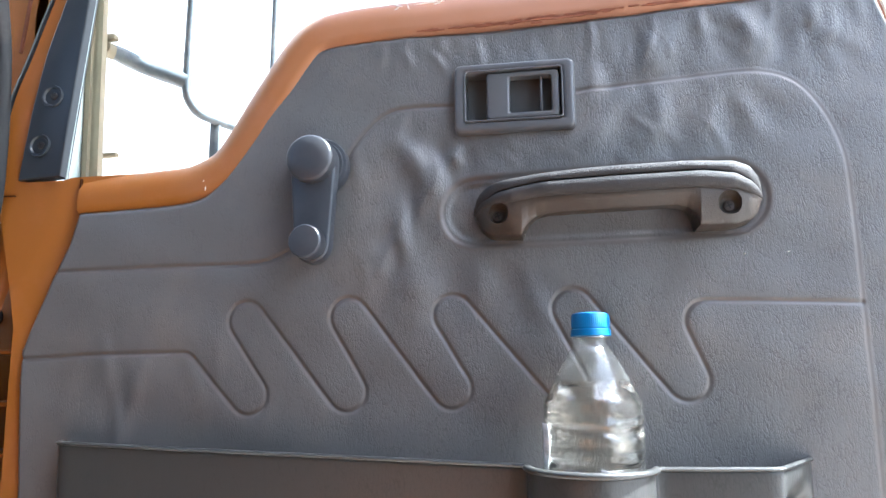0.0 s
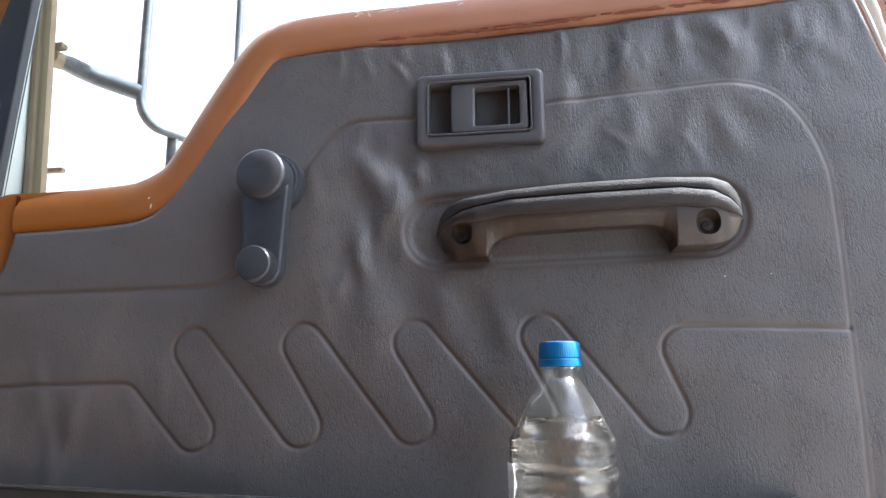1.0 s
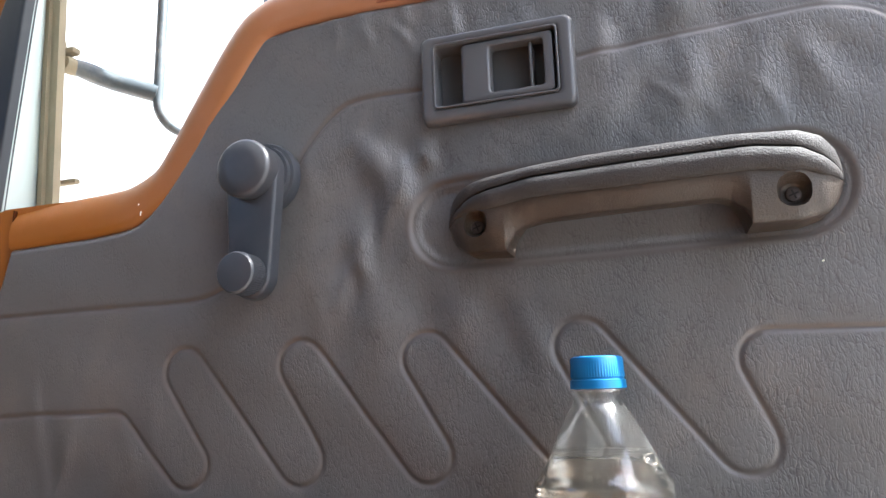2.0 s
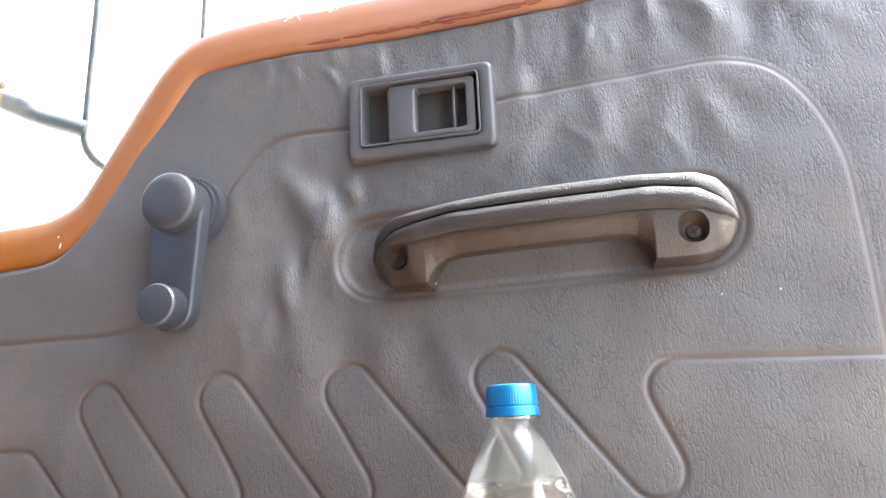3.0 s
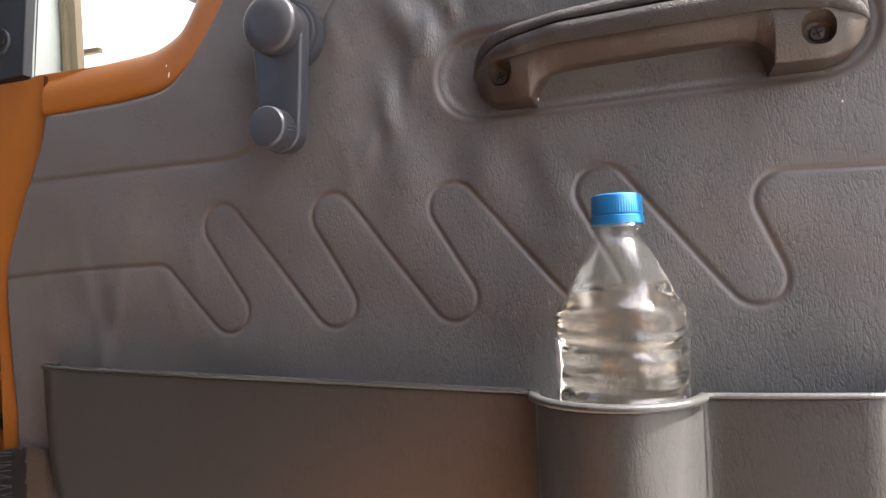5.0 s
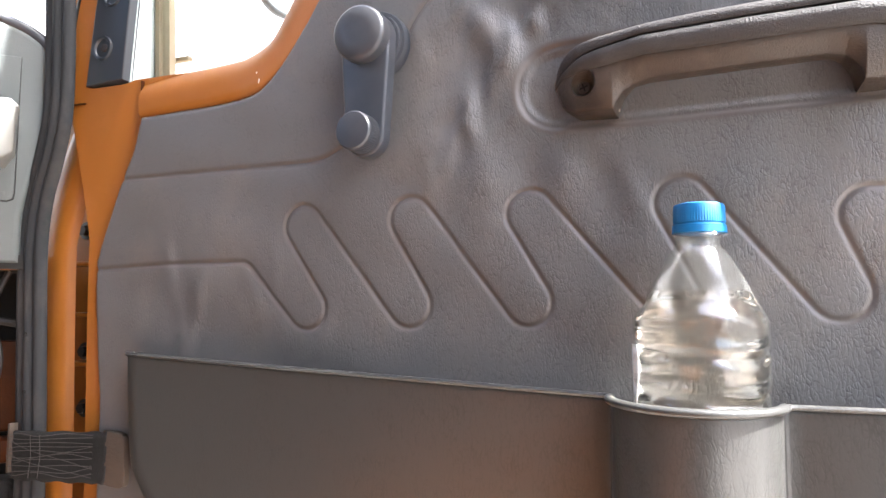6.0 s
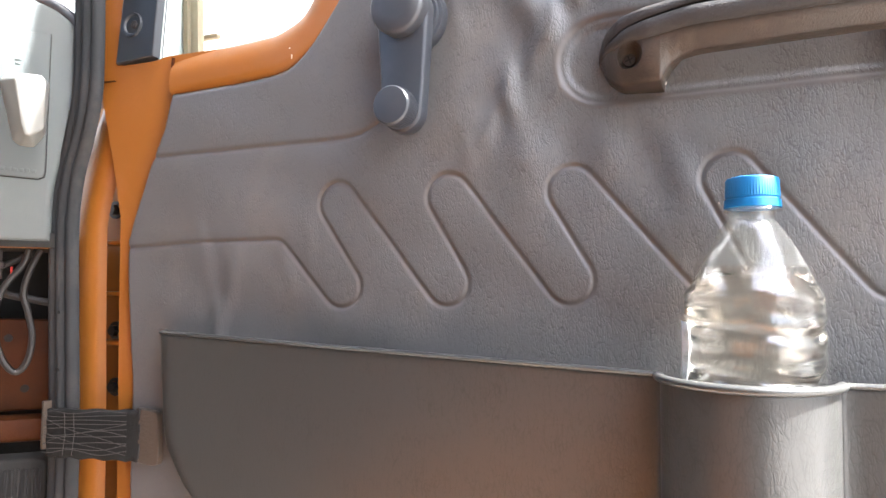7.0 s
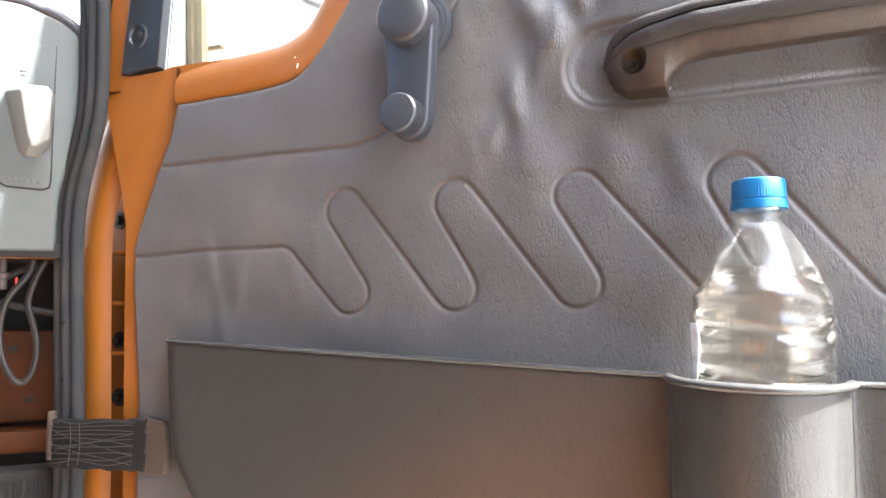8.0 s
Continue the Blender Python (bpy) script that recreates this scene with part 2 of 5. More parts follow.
def thin_clear(name, tint, haze):
    """A thin clear wall: light passes straight on, gloss grows towards the edge, with a little milky haze."""
    m = bpy.data.materials.new(name)
    m.use_nodes = True
    n, l = m.node_tree.nodes, m.node_tree.links
    n.remove(n["Principled BSDF"])
    through_, gloss, milk = n.new("ShaderNodeBsdfTransparent"), n.new("ShaderNodeBsdfGlossy"), n.new("ShaderNodeBsdfTranslucent")
    through_.inputs["Color"].default_value = (*tint, 1)
    gloss.inputs["Roughness"].default_value = 0.1
    milk.inputs["Color"].default_value = (0.9, 0.92, 0.9, 1)
    face = n.new("ShaderNodeLayerWeight")
    face.inputs["Blend"].default_value = 0.5
    power = n.new("ShaderNodeMath")
    power.operation, power.inputs[1].default_value = "POWER", 3.5
    fres = n.new("ShaderNodeMapRange")
    fres.inputs["To Min"].default_value, fres.inputs["To Max"].default_value = 0.05, 0.26
    l.new(face.outputs["Facing"], power.inputs[0])
    l.new(power.outputs[0], fres.inputs["Value"])
    wob = n.new("ShaderNodeTexNoise")
    wob.inputs["Scale"].default_value, wob.inputs["Detail"].default_value = 85, 2
    bump = n.new("ShaderNodeBump")
    bump.inputs["Strength"].default_value, bump.inputs["Distance"].default_value = 0.09, 0.002
    place = n.new("ShaderNodeTexCoord")
    l.new(place.outputs["Object"], wob.inputs["Vector"])
    l.new(wob.outputs["Fac"], bump.inputs["Height"])
    l.new(bump.outputs[0], gloss.inputs["Normal"])
    a, b = n.new("ShaderNodeMixShader"), n.new("ShaderNodeMixShader")
    l.new(fres.outputs[0], a.inputs["Fac"])
    l.new(through_.outputs[0], a.inputs[1])
    l.new(gloss.outputs[0], a.inputs[2])
    # mist of droplets above the water line
    split = n.new("ShaderNodeSeparateXYZ")
    l.new(place.outputs["Object"], split.inputs[0])
    drops = n.new("ShaderNodeTexNoise")
    drops.inputs["Scale"].default_value, drops.inputs["Detail"].default_value = 60, 4
    l.new(place.outputs["Object"], drops.inputs["Vector"])
    level = n.new("ShaderNodeMath")
    level.operation, level.inputs[1].default_value = "MULTIPLY_ADD", 0.02
    l.new(drops.outputs["Fac"], level.inputs[0])
    l.new(split.outputs["Z"], level.inputs[2])
    mist = n.new("ShaderNodeMapRange")
    mist.inputs["From Min"].default_value, mist.inputs["From Max"].default_value = 0.026, 0.034
    mist.inputs["To Min"].default_value, mist.inputs["To Max"].default_value = haze, 0.042
    l.new(level.outputs[0], mist.inputs["Value"])
    l.new(mist.outputs[0], b.inputs["Fac"])
    bright = n.new("ShaderNodeBsdfDiffuse")
    bright.inputs["Color"].default_value = (0.36, 0.35, 0.34, 1)
    veil = n.new("ShaderNodeMixShader")
    l.new(milk.outputs[0], veil.inputs[1])
    l.new(bright.outputs[0], veil.inputs[2])
    l.new(a.outputs[0], b.inputs[1])
    l.new(veil.outputs[0], b.inputs[2])
    l.new(b.outputs[0], n["Material Output"].inputs["Surface"])
    return m


def liquid(name, ior):
    m = bpy.data.materials.new(name)
    m.use_nodes = True
    b = m.node_tree.nodes["Principled BSDF"]
    # warm tint stands in for orange light refracted in the water
    b.inputs["Base Color"].default_value = (1.0, 0.91, 0.83, 1)
    b.inputs["Transmission Weight"].default_value, b.inputs["IOR"].default_value, b.inputs["Roughness"].default_value = 1, ior, 0.03
    return m


FROST = thin_clear("frosted_neck_plastic", (0.95, 0.95, 0.94), 0.25)
WATER = liquid("clear_water", 1.33)
PET = thin_clear("clear_bottle_plastic", (0.985, 0.985, 0.97), 0.012)
# glowing material that stands in for the overexposed sky
SKY_GLOW = bpy.data.materials.new("blown_out_sky")
SKY_GLOW.use_nodes = True
SKY_GLOW.node_tree.nodes["Principled BSDF"].inputs["Base Color"].default_value = (0, 0, 0, 1)
SKY_GLOW.node_tree.nodes["Principled BSDF"].inputs["Emission Color"].default_value = (1.0, 0.97, 0.92, 1)
SKY_GLOW.node_tree.nodes["Principled BSDF"].inputs["Emission Strength"].default_value = 0.45
SILVER = bpy.data.materials.new("mirror_silver")
SILVER.use_nodes = True
SILVER.node_tree.nodes["Principled BSDF"].inputs["Metallic"].default_value = 1
SILVER.node_tree.nodes["Principled BSDF"].inputs["Roughness"].default_value = 0.08
SILVER.node_tree.nodes["Principled BSDF"].inputs["Base Color"].default_value = (0.85, 0.87, 0.88, 1)


# ---- geometry helpers ----
def mesh_object(name, me, mat, parent, label="", smooth=True):
    me.materials.append(mat)
    if smooth:
        me.polygons.foreach_set("use_smooth", [True] * len(me.polygons))
    ob = new(name, me)
    if parent:
        ob.parent = parent
        ob.matrix_parent_inverse = parent.matrix_world.inverted()
    if label:
        tagged(ob, label)
    return ob


def part(name, bm, mat, parent=None, label="", smooth=True, sharp=40):
    bmesh.ops.recalc_face_normals(bm, faces=bm.faces)
    me = bpy.data.meshes.new(name)
    bm.to_mesh(me)
    bm.free()
    ob = mesh_object(name, me, mat, parent, label, smooth)
    if smooth:
        me.set_sharp_from_angle(angle=radians(sharp))
    return ob


def thing(name, place, label, category, kind="", group=""):
    ob = new(name)
    ob.empty_display_size = 0.02
    ob.location = place
    bpy.context.view_layer.update()
    return tagged(ob, label, category, group, kind)


def curve(points, per=10, closed=False):
    """A smooth line through the points."""
    p = [Vector(q) for q in points]
    n, out = len(p), []
    for i in range(n if closed else n - 1):
        a = p[i - 1] if closed or i else p[0] * 2 - p[1]
        b, c = p[i], p[(i + 1) % n]
        d = p[(i + 2) % n] if closed or i + 2 < n else c * 2 - b
        for k in range(per):
            t = k / per
            out.append(0.5 * ((2 * b) + (c - a) * t + (2 * a - 5 * b + 4 * c - d) * t * t + (3 * b - a - 3 * c + d) * t ** 3))
    if not closed:
        out.append(p[-1])
    return out


def sweep(path, profile, up=Vector((0, -1, 0)), closed=False, caps=True, bm=None):
    """Carries a closed profile of (across, out) along a path that lies across 'up'."""
    bm = bm or bmesh.new()
    rings, n = [], len(path)
    for i, p in enumerate(path):
        a = path[i - 1] if closed or i else path[0]
        b = path[(i + 1) % n] if closed or i + 1 < n else path[-1]
        side = (b - a).normalized().cross(up).normalized()
        f = profile(i / max(1, n - 1)) if callable(profile) else profile
        rings.append([bm.verts.new(p + side * u + up * v) for u, v in f])
    m = len(rings[0])
    for i in range(n if closed else n - 1):
        r, s = rings[i], rings[(i + 1) % n]
        for k in range(m):
            bm.faces.new((r[k], r[(k + 1) % m], s[(k + 1) % m], s[k]))
    if caps and not closed:
        bm.faces.new(rings[0])
        bm.faces.new(rings[-1][::-1])
    return bm


def circle(r, n=10, squash=1.0):
    return [(r * math.cos(2 * math.pi * k / n), squash * r * math.sin(2 * math.pi * k / n)) for k in range(n)]


def tube(path, r, n=10, bm=None):
    """A round tube along any path."""
    bm = bm or bmesh.new()
    rings = []
    for i, p in enumerate(path):
        t = (path[min(i + 1, len(path) - 1)] - path[max(i - 1, 0)]).normalized()
        ref = Vector((0, 1, 0)) if abs(t.y) < 0.9 else Vector((1, 0, 0))
        u = t.cross(ref).normalized()
        v = t.cross(u)
        rr = r(i / (len(path) - 1)) if callable(r) else r
        rings.append([bm.verts.new(p + u * a + v * b) for a, b in circle(rr, n)])
    for a, b in zip(rings, rings[1:]):
        for k in range(n):
            bm.faces.new((a[k], a[(k + 1) % n], b[(k + 1) % n], b[k]))
    bm.faces.new(rings[0])
    bm.faces.new(rings[-1][::-1])
    return bm


def lathe(profile, n=48, m=Matrix(), bm=None):
    """Turns a line of (radius, height) round z, then places it by m; ends at radius 0 are closed."""
    bm = bm or bmesh.new()
    rings = []
    for r, h in profile:
        if r < 1e-6:
            rings.append([bm.verts.new(m @ Vector((0, 0, h)))])
        else:
            rings.append([bm.verts.new(m @ Vector((r * math.cos(2 * math.pi * k / n), r * math.sin(2 * math.pi * k / n), h)))
                          for k in range(n)])
    for a, b in zip(rings, rings[1:]):
        for k in range(n):
            q = [a[k % len(a)], a[(k + 1) % len(a)], b[(k + 1) % len(b)], b[k % len(b)]]
            q = list(dict.fromkeys(q))
            if len(q) > 2:
                bm.faces.new(q)
    return bm


def rounded(x0, x1, z0, z1, r, n=6):
    """A rectangle with round corners, as (x, z), counterclockwise."""
    out = []
    for cx, cz, a in ((x1 - r, z1 - r, 0), (x0 + r, z1 - r, 90), (x0 + r, z0 + r, 180), (x1 - r, z0 + r, 270)):
        for k in range(n + 1):
            t = radians(a + 90 * k / n)
            out.append((cx + r * math.cos(t), cz + r * math.sin(t)))
    return out


def slab(outline, y0, y1, bevel=0.0, bm=None, seg=3):
    """A plate with the outline (x, z) from y0 (front) to y1 (back), its front edge rounded."""
    bm = bm or bmesh.new()
    pts = [Vector((x, 0, z)) for x, z in outline]
    n = len(pts)
    area = sum(pts[i].x * pts[(i + 1) % n].z - pts[(i + 1) % n].x * pts[i].z for i in range(n))
    if area < 0:
        pts.reverse()
    norm = []
    for i in range(n):
        e, f = (pts[i] - pts[i - 1]).normalized(), (pts[(i + 1) % n] - pts[i]).normalized()
        b = (Vector((-e.z, 0, e.x)) + Vector((-f.z, 0, f.x)))
        norm.append(b / max(0.35, b.length ** 2 / 2) if b.length > 1e-9 else b)
    rings = [[bm.verts.new((p.x, y1, p.z)) for p in pts]]
    steps = [(0, 0)] if not bevel else [(bevel * (1 - math.cos(math.pi / 2 * k / seg)), bevel * (1 - math.sin(math.pi / 2 * k / seg))) for k in range(seg + 1)]
    for inn, dep in steps:
        rings.append([bm.verts.new((p.x + q.x * inn, y0 + dep, p.z + q.z * inn)) for p, q in zip(pts, norm)])
    for a, b in zip(rings, rings[1:]):
        for k in range(n):
            bm.faces.new((a[k], a[(k + 1) % n], b[(k + 1) % n], b[k]))
    for ring in (rings[0], rings[-1]):
        bmesh.ops.triangulate(bm, faces=[bm.faces.new(ring)])
    return bm


def ring_plate(outer, inner, y0, y1, bevel, bm=None, seg=3):
    """A frame between two outlines of equal length, its front edges rounded."""
    bm = bm or bmesh.new()
    n = len(outer)
    loops = []

    def loop(line, toward, f, y):
        loops.append([bm.verts.new((x + (u - x) * f, y, z + (w - z) * f)) for (x, z), (u, w) in zip(line, toward)])
    width = sum((Vector(a) - Vector(b)).length for a, b in zip(outer, inner)) / n
    loop(outer, inner, 0, y1)
    for k in range(seg + 1):
        a = math.pi / 2 * k / seg
        loop(outer, inner, bevel / width * (1 - math.cos(a)), y0 + bevel * (1 - math.sin(a)))
    for k in range(seg, -1, -1):
        a = math.pi / 2 * k / seg
        loop(inner, outer, bevel / width * (1 - math.cos(a)), y0 + bevel * (1 - math.sin(a)))
    loop(inner, outer, 0, y1)
    loops.append(loops[0])
    for a, b in zip(loops, loops[1:]):
        for k in range(n):
            bm.faces.new((a[k], a[(k + 1) % n], b[(k + 1) % n], b[k]))
    return bm


def block(x0, x1, y0, y1, z0, z1, bevel=0.0, bm=None, m=Matrix()):
    bm = bm or bmesh.new()
    made = bmesh.ops.create_cube(bm, size=1, matrix=m @ Matrix.Translation(((x0 + x1) / 2, (y0 + y1) / 2, (z0 + z1) / 2)) @ Matrix.Diagonal((x1 - x0, y1 - y0, z1 - z0, 1)))
    if bevel:
        edges = list({e for v in made["verts"] for e in v.link_edges})
        bmesh.ops.bevel(bm, geom=edges, offset=bevel, segments=2, profile=0.5, affect="EDGES")
    return bm


def facing(x, y, z, tilt=0, turn=0):
    """A pose whose z axis points out of the panel, towards the driver."""
    return pose(x, y, z, 90 + tilt, 0, turn)


def screw(parent, x, y, z, r=0.0055, mat=None):
    """A domed cross-head screw that faces the driver."""
    m = facing(x, y, z)
    bm = lathe([(0, -0.004), (r, -0.004), (r, 0), (r * 0.92, r * 0.14), (r * 0.6, r * 0.24), (0, r * 0.27)], 20, m)
    ob = part("screw", bm, mat or STEEL, parent, "dull steel cross-head screw")
    bm = bmesh.new()
    for a in (20, 110):
        block(-r * 0.66, r * 0.66, -r * 0.11, r * 0.11, r * 0.12, r * 0.30, 0, bm, m @ pose(0, 0, 0, 0, 0, a))
    part("cross_slot", bm, DARK, parent, smooth=False)
    return ob


def distance(px, pz, line, closed=False):
    """For arrays of points: distance to a line of (x, z), and on which side of it they lie (+1 left of its run)."""
    best = np.full(px.shape, 9.0, np.float32)
    side = np.ones(px.shape, np.float32)
    n = len(line)
    for i in range(n if closed else n - 1):
        (ax, az), (bx, bz) = line[i], line[(i + 1) % n]
        dx, dz = bx - ax, bz - az
        ll = dx * dx + dz * dz
        if ll < 1e-14:
            continue
        t = np.clip(((px - ax) * dx + (pz - az) * dz) / ll, 0, 1)
        ex, ez = px - ax - t * dx, pz - az - t * dz
        d = np.sqrt(ex * ex + ez * ez)
        hit = d < best
        best[hit] = d[hit]
        side[hit] = np.where(dx * ez - dz * ex > 0, 1, -1)[hit]
    return best, side


def flat(points, per=8):
    return [(v.x, v.y) for v in curve([(x, z, 0) for x, z in points], per)]


def smooth01(a, b, x):
    t = np.clip((x - a) / (b - a), 0, 1)
    return t * t * (3 - 2 * t)


# ---- surroundings ----
bm = bmesh.new()
bmesh.ops.create_grid(bm, x_segments=40, y_segments=40, size=400, matrix=Matrix.Translation((0, 0, -1.75)))
tagged(part("ground", bm, GROUND), "pale dry sandy ground outside the truck", "ground", kind="structure")

# glowing arc added so the window blows out to white
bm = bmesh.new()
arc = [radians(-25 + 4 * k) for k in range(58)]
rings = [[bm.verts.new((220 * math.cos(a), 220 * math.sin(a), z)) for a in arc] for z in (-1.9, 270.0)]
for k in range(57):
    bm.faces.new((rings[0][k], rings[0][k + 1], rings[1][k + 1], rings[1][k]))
tagged(part("backdrop", bm, SKY_GLOW), "added glowing backdrop in place of the blown-out sky", "backdrop", kind="structure")

# ---- the door ----
door = thing("truck_door", (-0.05, 0.03, -0.42), "open orange truck door with grey leatherette trim panel", "truck door")

TOP = flat([(-0.382, 0.194), (-0.335, 0.1955), (-0.289, 0.197), (-0.258, 0.200), (-0.2400, 0.2085), (-0.218, 0.231), (-0.200, 0.2575), (-0.182, 0.290), (-0.163, 0.325),
            (-0.144, 0.347), (-0.122, 0.3545), (-0.053, 0.3575), (0.03, 0.358), (0.10, 0.360), (0.165, 0.363), (0.225, 0.3665), (0.290, 0.370), (0.372, 0.376)])
RIGHT = flat([(0.382, 0.374), (0.387, 0.360), (0.392, 0.342), (0.400, 0.310), (0.415, 0.268), (0.4225, 0.236), (0.4245, 0.17), (0.424, 0.08), (0.424, -0.42)])
LEFT = flat([(-0.414, -0.42), (-0.4185, -0.19), (-0.4215, -0.10), (-0.4265, -0.03), (-0.4325, 0.046), (-0.430, 0.060), (-0.4215, 0.083), (-0.4025, 0.131), (-0.390, 0.160)], 6)
OUTLINE = TOP + RIGHT + LEFT


def serpentine():
    """The long wavy pressed seam: circles taken turn by turn, joined by their common tangents."""
    r = 0.0178
    tops = [(-0.258, 0.033), (-0.1945, 0.0800), (-0.0945, 0.0815), (0.002, 0.0822), (0.108, 0.0852), (0.2195, 0.0725)]
    lows = [(-0.189, 0.0108), (-0.0955, 0.0138), (0.0005, 0.0165), (0.1015, 0.0195), (0.2012, 0.0238)]
    stops = [tops[0]] + [c for pair in zip(lows, tops[1:]) for c in pair]
    line, into = [(-0.432, 0.046), (-0.34, 0.0500)], 0.0
    for i, (cx, cz) in enumerate(stops):
        turn = -1 if i % 2 == 0 else 1
        if i + 1 < len(stops):
            dx, dz = stops[i + 1][0] - cx, stops[i + 1][1] - cz
            away = math.atan2(dz, dx) + turn * math.asin(2 * r / math.hypot(dx, dz))
        else:
            away = 0.0
        for k in range(11):
            a = into + (away - into) * k / 10
            line.append((cx + turn * r * math.sin(a), cz - turn * r * math.cos(a)))
        into = away
    return line + [(0.28, 0.0887), (0.343, 0.0860)]


def capsule(ax, az, ar, bx, bz, br, n=16):
    out = []
    for k in range(n + 1):
        t = radians(90 + 180 * k / n)
        out.append((ax + ar * math.cos(t), az + ar * math.sin(t)))
    for k in range(n + 1):
        t = radians(-90 + 180 * k / n)
        out.append((bx + br * math.cos(t), bz + br * math.sin(t)))
    return out


WELT_WAVE = serpentine()
WELT_CRANK = flat([(-0.399, 0.132), (-0.262, 0.1338), (-0.192, 0.1345), (-0.165, 0.1405), (-0.140, 0.157), (-0.118, 0.195), (-0.099, 0.234),
                   (-0.0825, 0.258), (-0.0615, 0.2765), (-0.037, 0.2815), (0.008, 0.280)])
WELT_EDGE = flat([(0.112, 0.2865), (0.184, 0.2915), (0.240, 0.2948), (0.279, 0.2950), (0.307, 0.2845), (0.328, 0.257), (0.3405, 0.220), (0.3435, 0.180), (0.3440, 0.135),
                  (0.343, 0.0), (0.341, -0.2), (0.34, -0.43)])
DISH = capsule(0.0245, 0.1755, 0.0325, 0.2445, 0.180, 0.0345)

# soft folds of the loose cover: x0, z0, x1, z1, half width, height (mm), bend
FOLDS = [(-0.062, 0.262, -0.006, 0.160, 0.012, 5.6, 0.10), (0.006, 0.250, -0.006, 0.212, 0.007, 3.6, 0.15), (-0.020, 0.244, -0.028, 0.176, 0.006, 2.4, 0.2), (-0.046, 0.200, -0.030, 0.130, 0.008, 2.2, -0.1), (-0.060, 0.19, -0.030, 0.03, 0.016, 3.0, 0.08),
         (0.064, 0.140, 0.098, 0.060, 0.010, 1.7, -0.08), (0.014, 0.140, 0.034, 0.075, 0.012, 2.0, 0.05), (0.160, 0.288, 0.206, 0.360, 0.013, 3.6, -0.12),
         (0.255, 0.368, 0.276, 0.292, 0.011, 3.8, 0.12), (0.302, 0.374, 0.352, 0.300, 0.018, 2.5, 0.15), (0.262, 0.296, 0.288, 0.215, 0.010, 1.2, -0.1),
         (0.205, 0.296, 0.150, 0.212, 0.011, 2.4, 0.10), (0.165, 0.285, 0.100, 0.220, 0.009, 2.2, 0.08), (0.245, 0.292, 0.205, 0.210, 0.010, 1.6, 0.08), (0.138, 0.322, 0.124, 0.272, 0.008, 2.0, 0.1), (-0.105, 0.20, -0.075, 0.06, 0.02, 1.5, 0.1)]


def fold(x, z, x0, z0, x1, z1, w, up, bend):
    """A soft ridge that swells and dies out along its run, with a trough at either side."""
    dx, dz = x1 - x0, z1 - z0
    n = math.hypot(dx, dz)
    t = ((x - x0) * dx + (z - z0) * dz) / (n * n)
    e = ((x - x0) * -dz + (z - z0) * dx) / n - bend * n * np.sin(np.pi * np.clip(t, 0, 1))
    run = np.sin(np.pi * np.clip(t, 0, 1)) ** 2
    ww = w * (0.75 + 0.5 * t)
    return up * run * (np.exp(-(e / ww) ** 2) - 0.35 * np.exp(-((np.abs(e) - 2.1 * ww) / (1.1 * ww)) ** 2))


def small_folds():
    """Tension creases: under the sill, beside the handle, round the latch, along the lower front and the rear corner."""
    rng = random.Random(7)
    out = []
    # x range, z range, slant in degrees from upright, length, half width, height, count
    for x0, x1, z0, z1, slant, length, w, up, count in ((-0.09, 0.37, 0.318, 0.352, 8, 0.036, 0.0048, 0.0011, 40), (-0.10, -0.005, 0.10, 0.27, 14, 0.045, 0.006, 0.0014, 20),
                                                        (0.0, 0.24, 0.214, 0.25, -38, 0.036, 0.0042, 0.0004, 18), (-0.39, -0.17, -0.03, 0.04, 1, 0.085, 0.0075, 0.0009, 18),
                                                        (0.12, 0.36, 0.25, 0.34, -20, 0.060, 0.008, 0.0006, 14), (-0.06, 0.12, 0.06, 0.135, 12, 0.04, 0.008, 0.0007, 9)):
        for _ in range(count):
            a = radians(slant + rng.gauss(0, 16))
            n = length * rng.uniform(0.8, 1.8) / 2
            cx, cz = rng.uniform(x0, x1), rng.uniform(z0, z1)
            out.append((cx + n * math.sin(a), cz + n * math.cos(a), cx - n * math.sin(a), cz - n * math.cos(a), w * rng.uniform(0.7, 1.5), up * rng.uniform(0.3, 1.1)))
    return out


def trim_surface(x, z):
    """How far the cover stands out from its plane, in metres."""
    h = np.zeros_like(x)
    for line, side_step, lift in ((WELT_WAVE, 0.0, 0.9), (WELT_CRANK, 0.0, 0.8), (WELT_EDGE, 0.0013, 0.6)):
        d, side = distance(x, z, line)
        h -= lift * (0.0016 * np.exp(-(d / 0.0019) ** 2) + 0.0006 * np.exp(-(d / 0.008) ** 2))
        if side_step:
            h += np.where(side > 0, -1, 0) * side_step * smooth01(0.0, 0.004, d) * smooth01(0.10, 0.20, x)
    d, side = distance(x, z, DISH, True)
    inside = np.where(side > 0, d, -d)
    h -= 0.0014 * np.exp(-((inside - 0.002) / 0.0022) ** 2) + 0.0042 * smooth01(0.0, 0.010, inside)
    for x0, z0, x1, z1, w, mm, bend in FOLDS:
        h += fold(x, z, x0, z0, x1, z1, w, mm * 0.001, bend)
    for x0, z0, x1, z1, w, up in small_folds():
        near = (np.abs(x - (x0 + x1) / 2) < 0.06) & (np.abs(z - (z0 + z1) / 2) < 0.06)
        h[near] += fold(x[near], z[near], x0, z0, x1, z1, w, up, 0.12)
    h += 0.0012 * np.sin(x * 23 + 1.3 * np.sin(z * 17)) * np.sin(z * 29 + 1.0) + 0.0005 * np.sin(x * 71 + z * 40) * np.sin(z * 63 - x * 30)
    return h


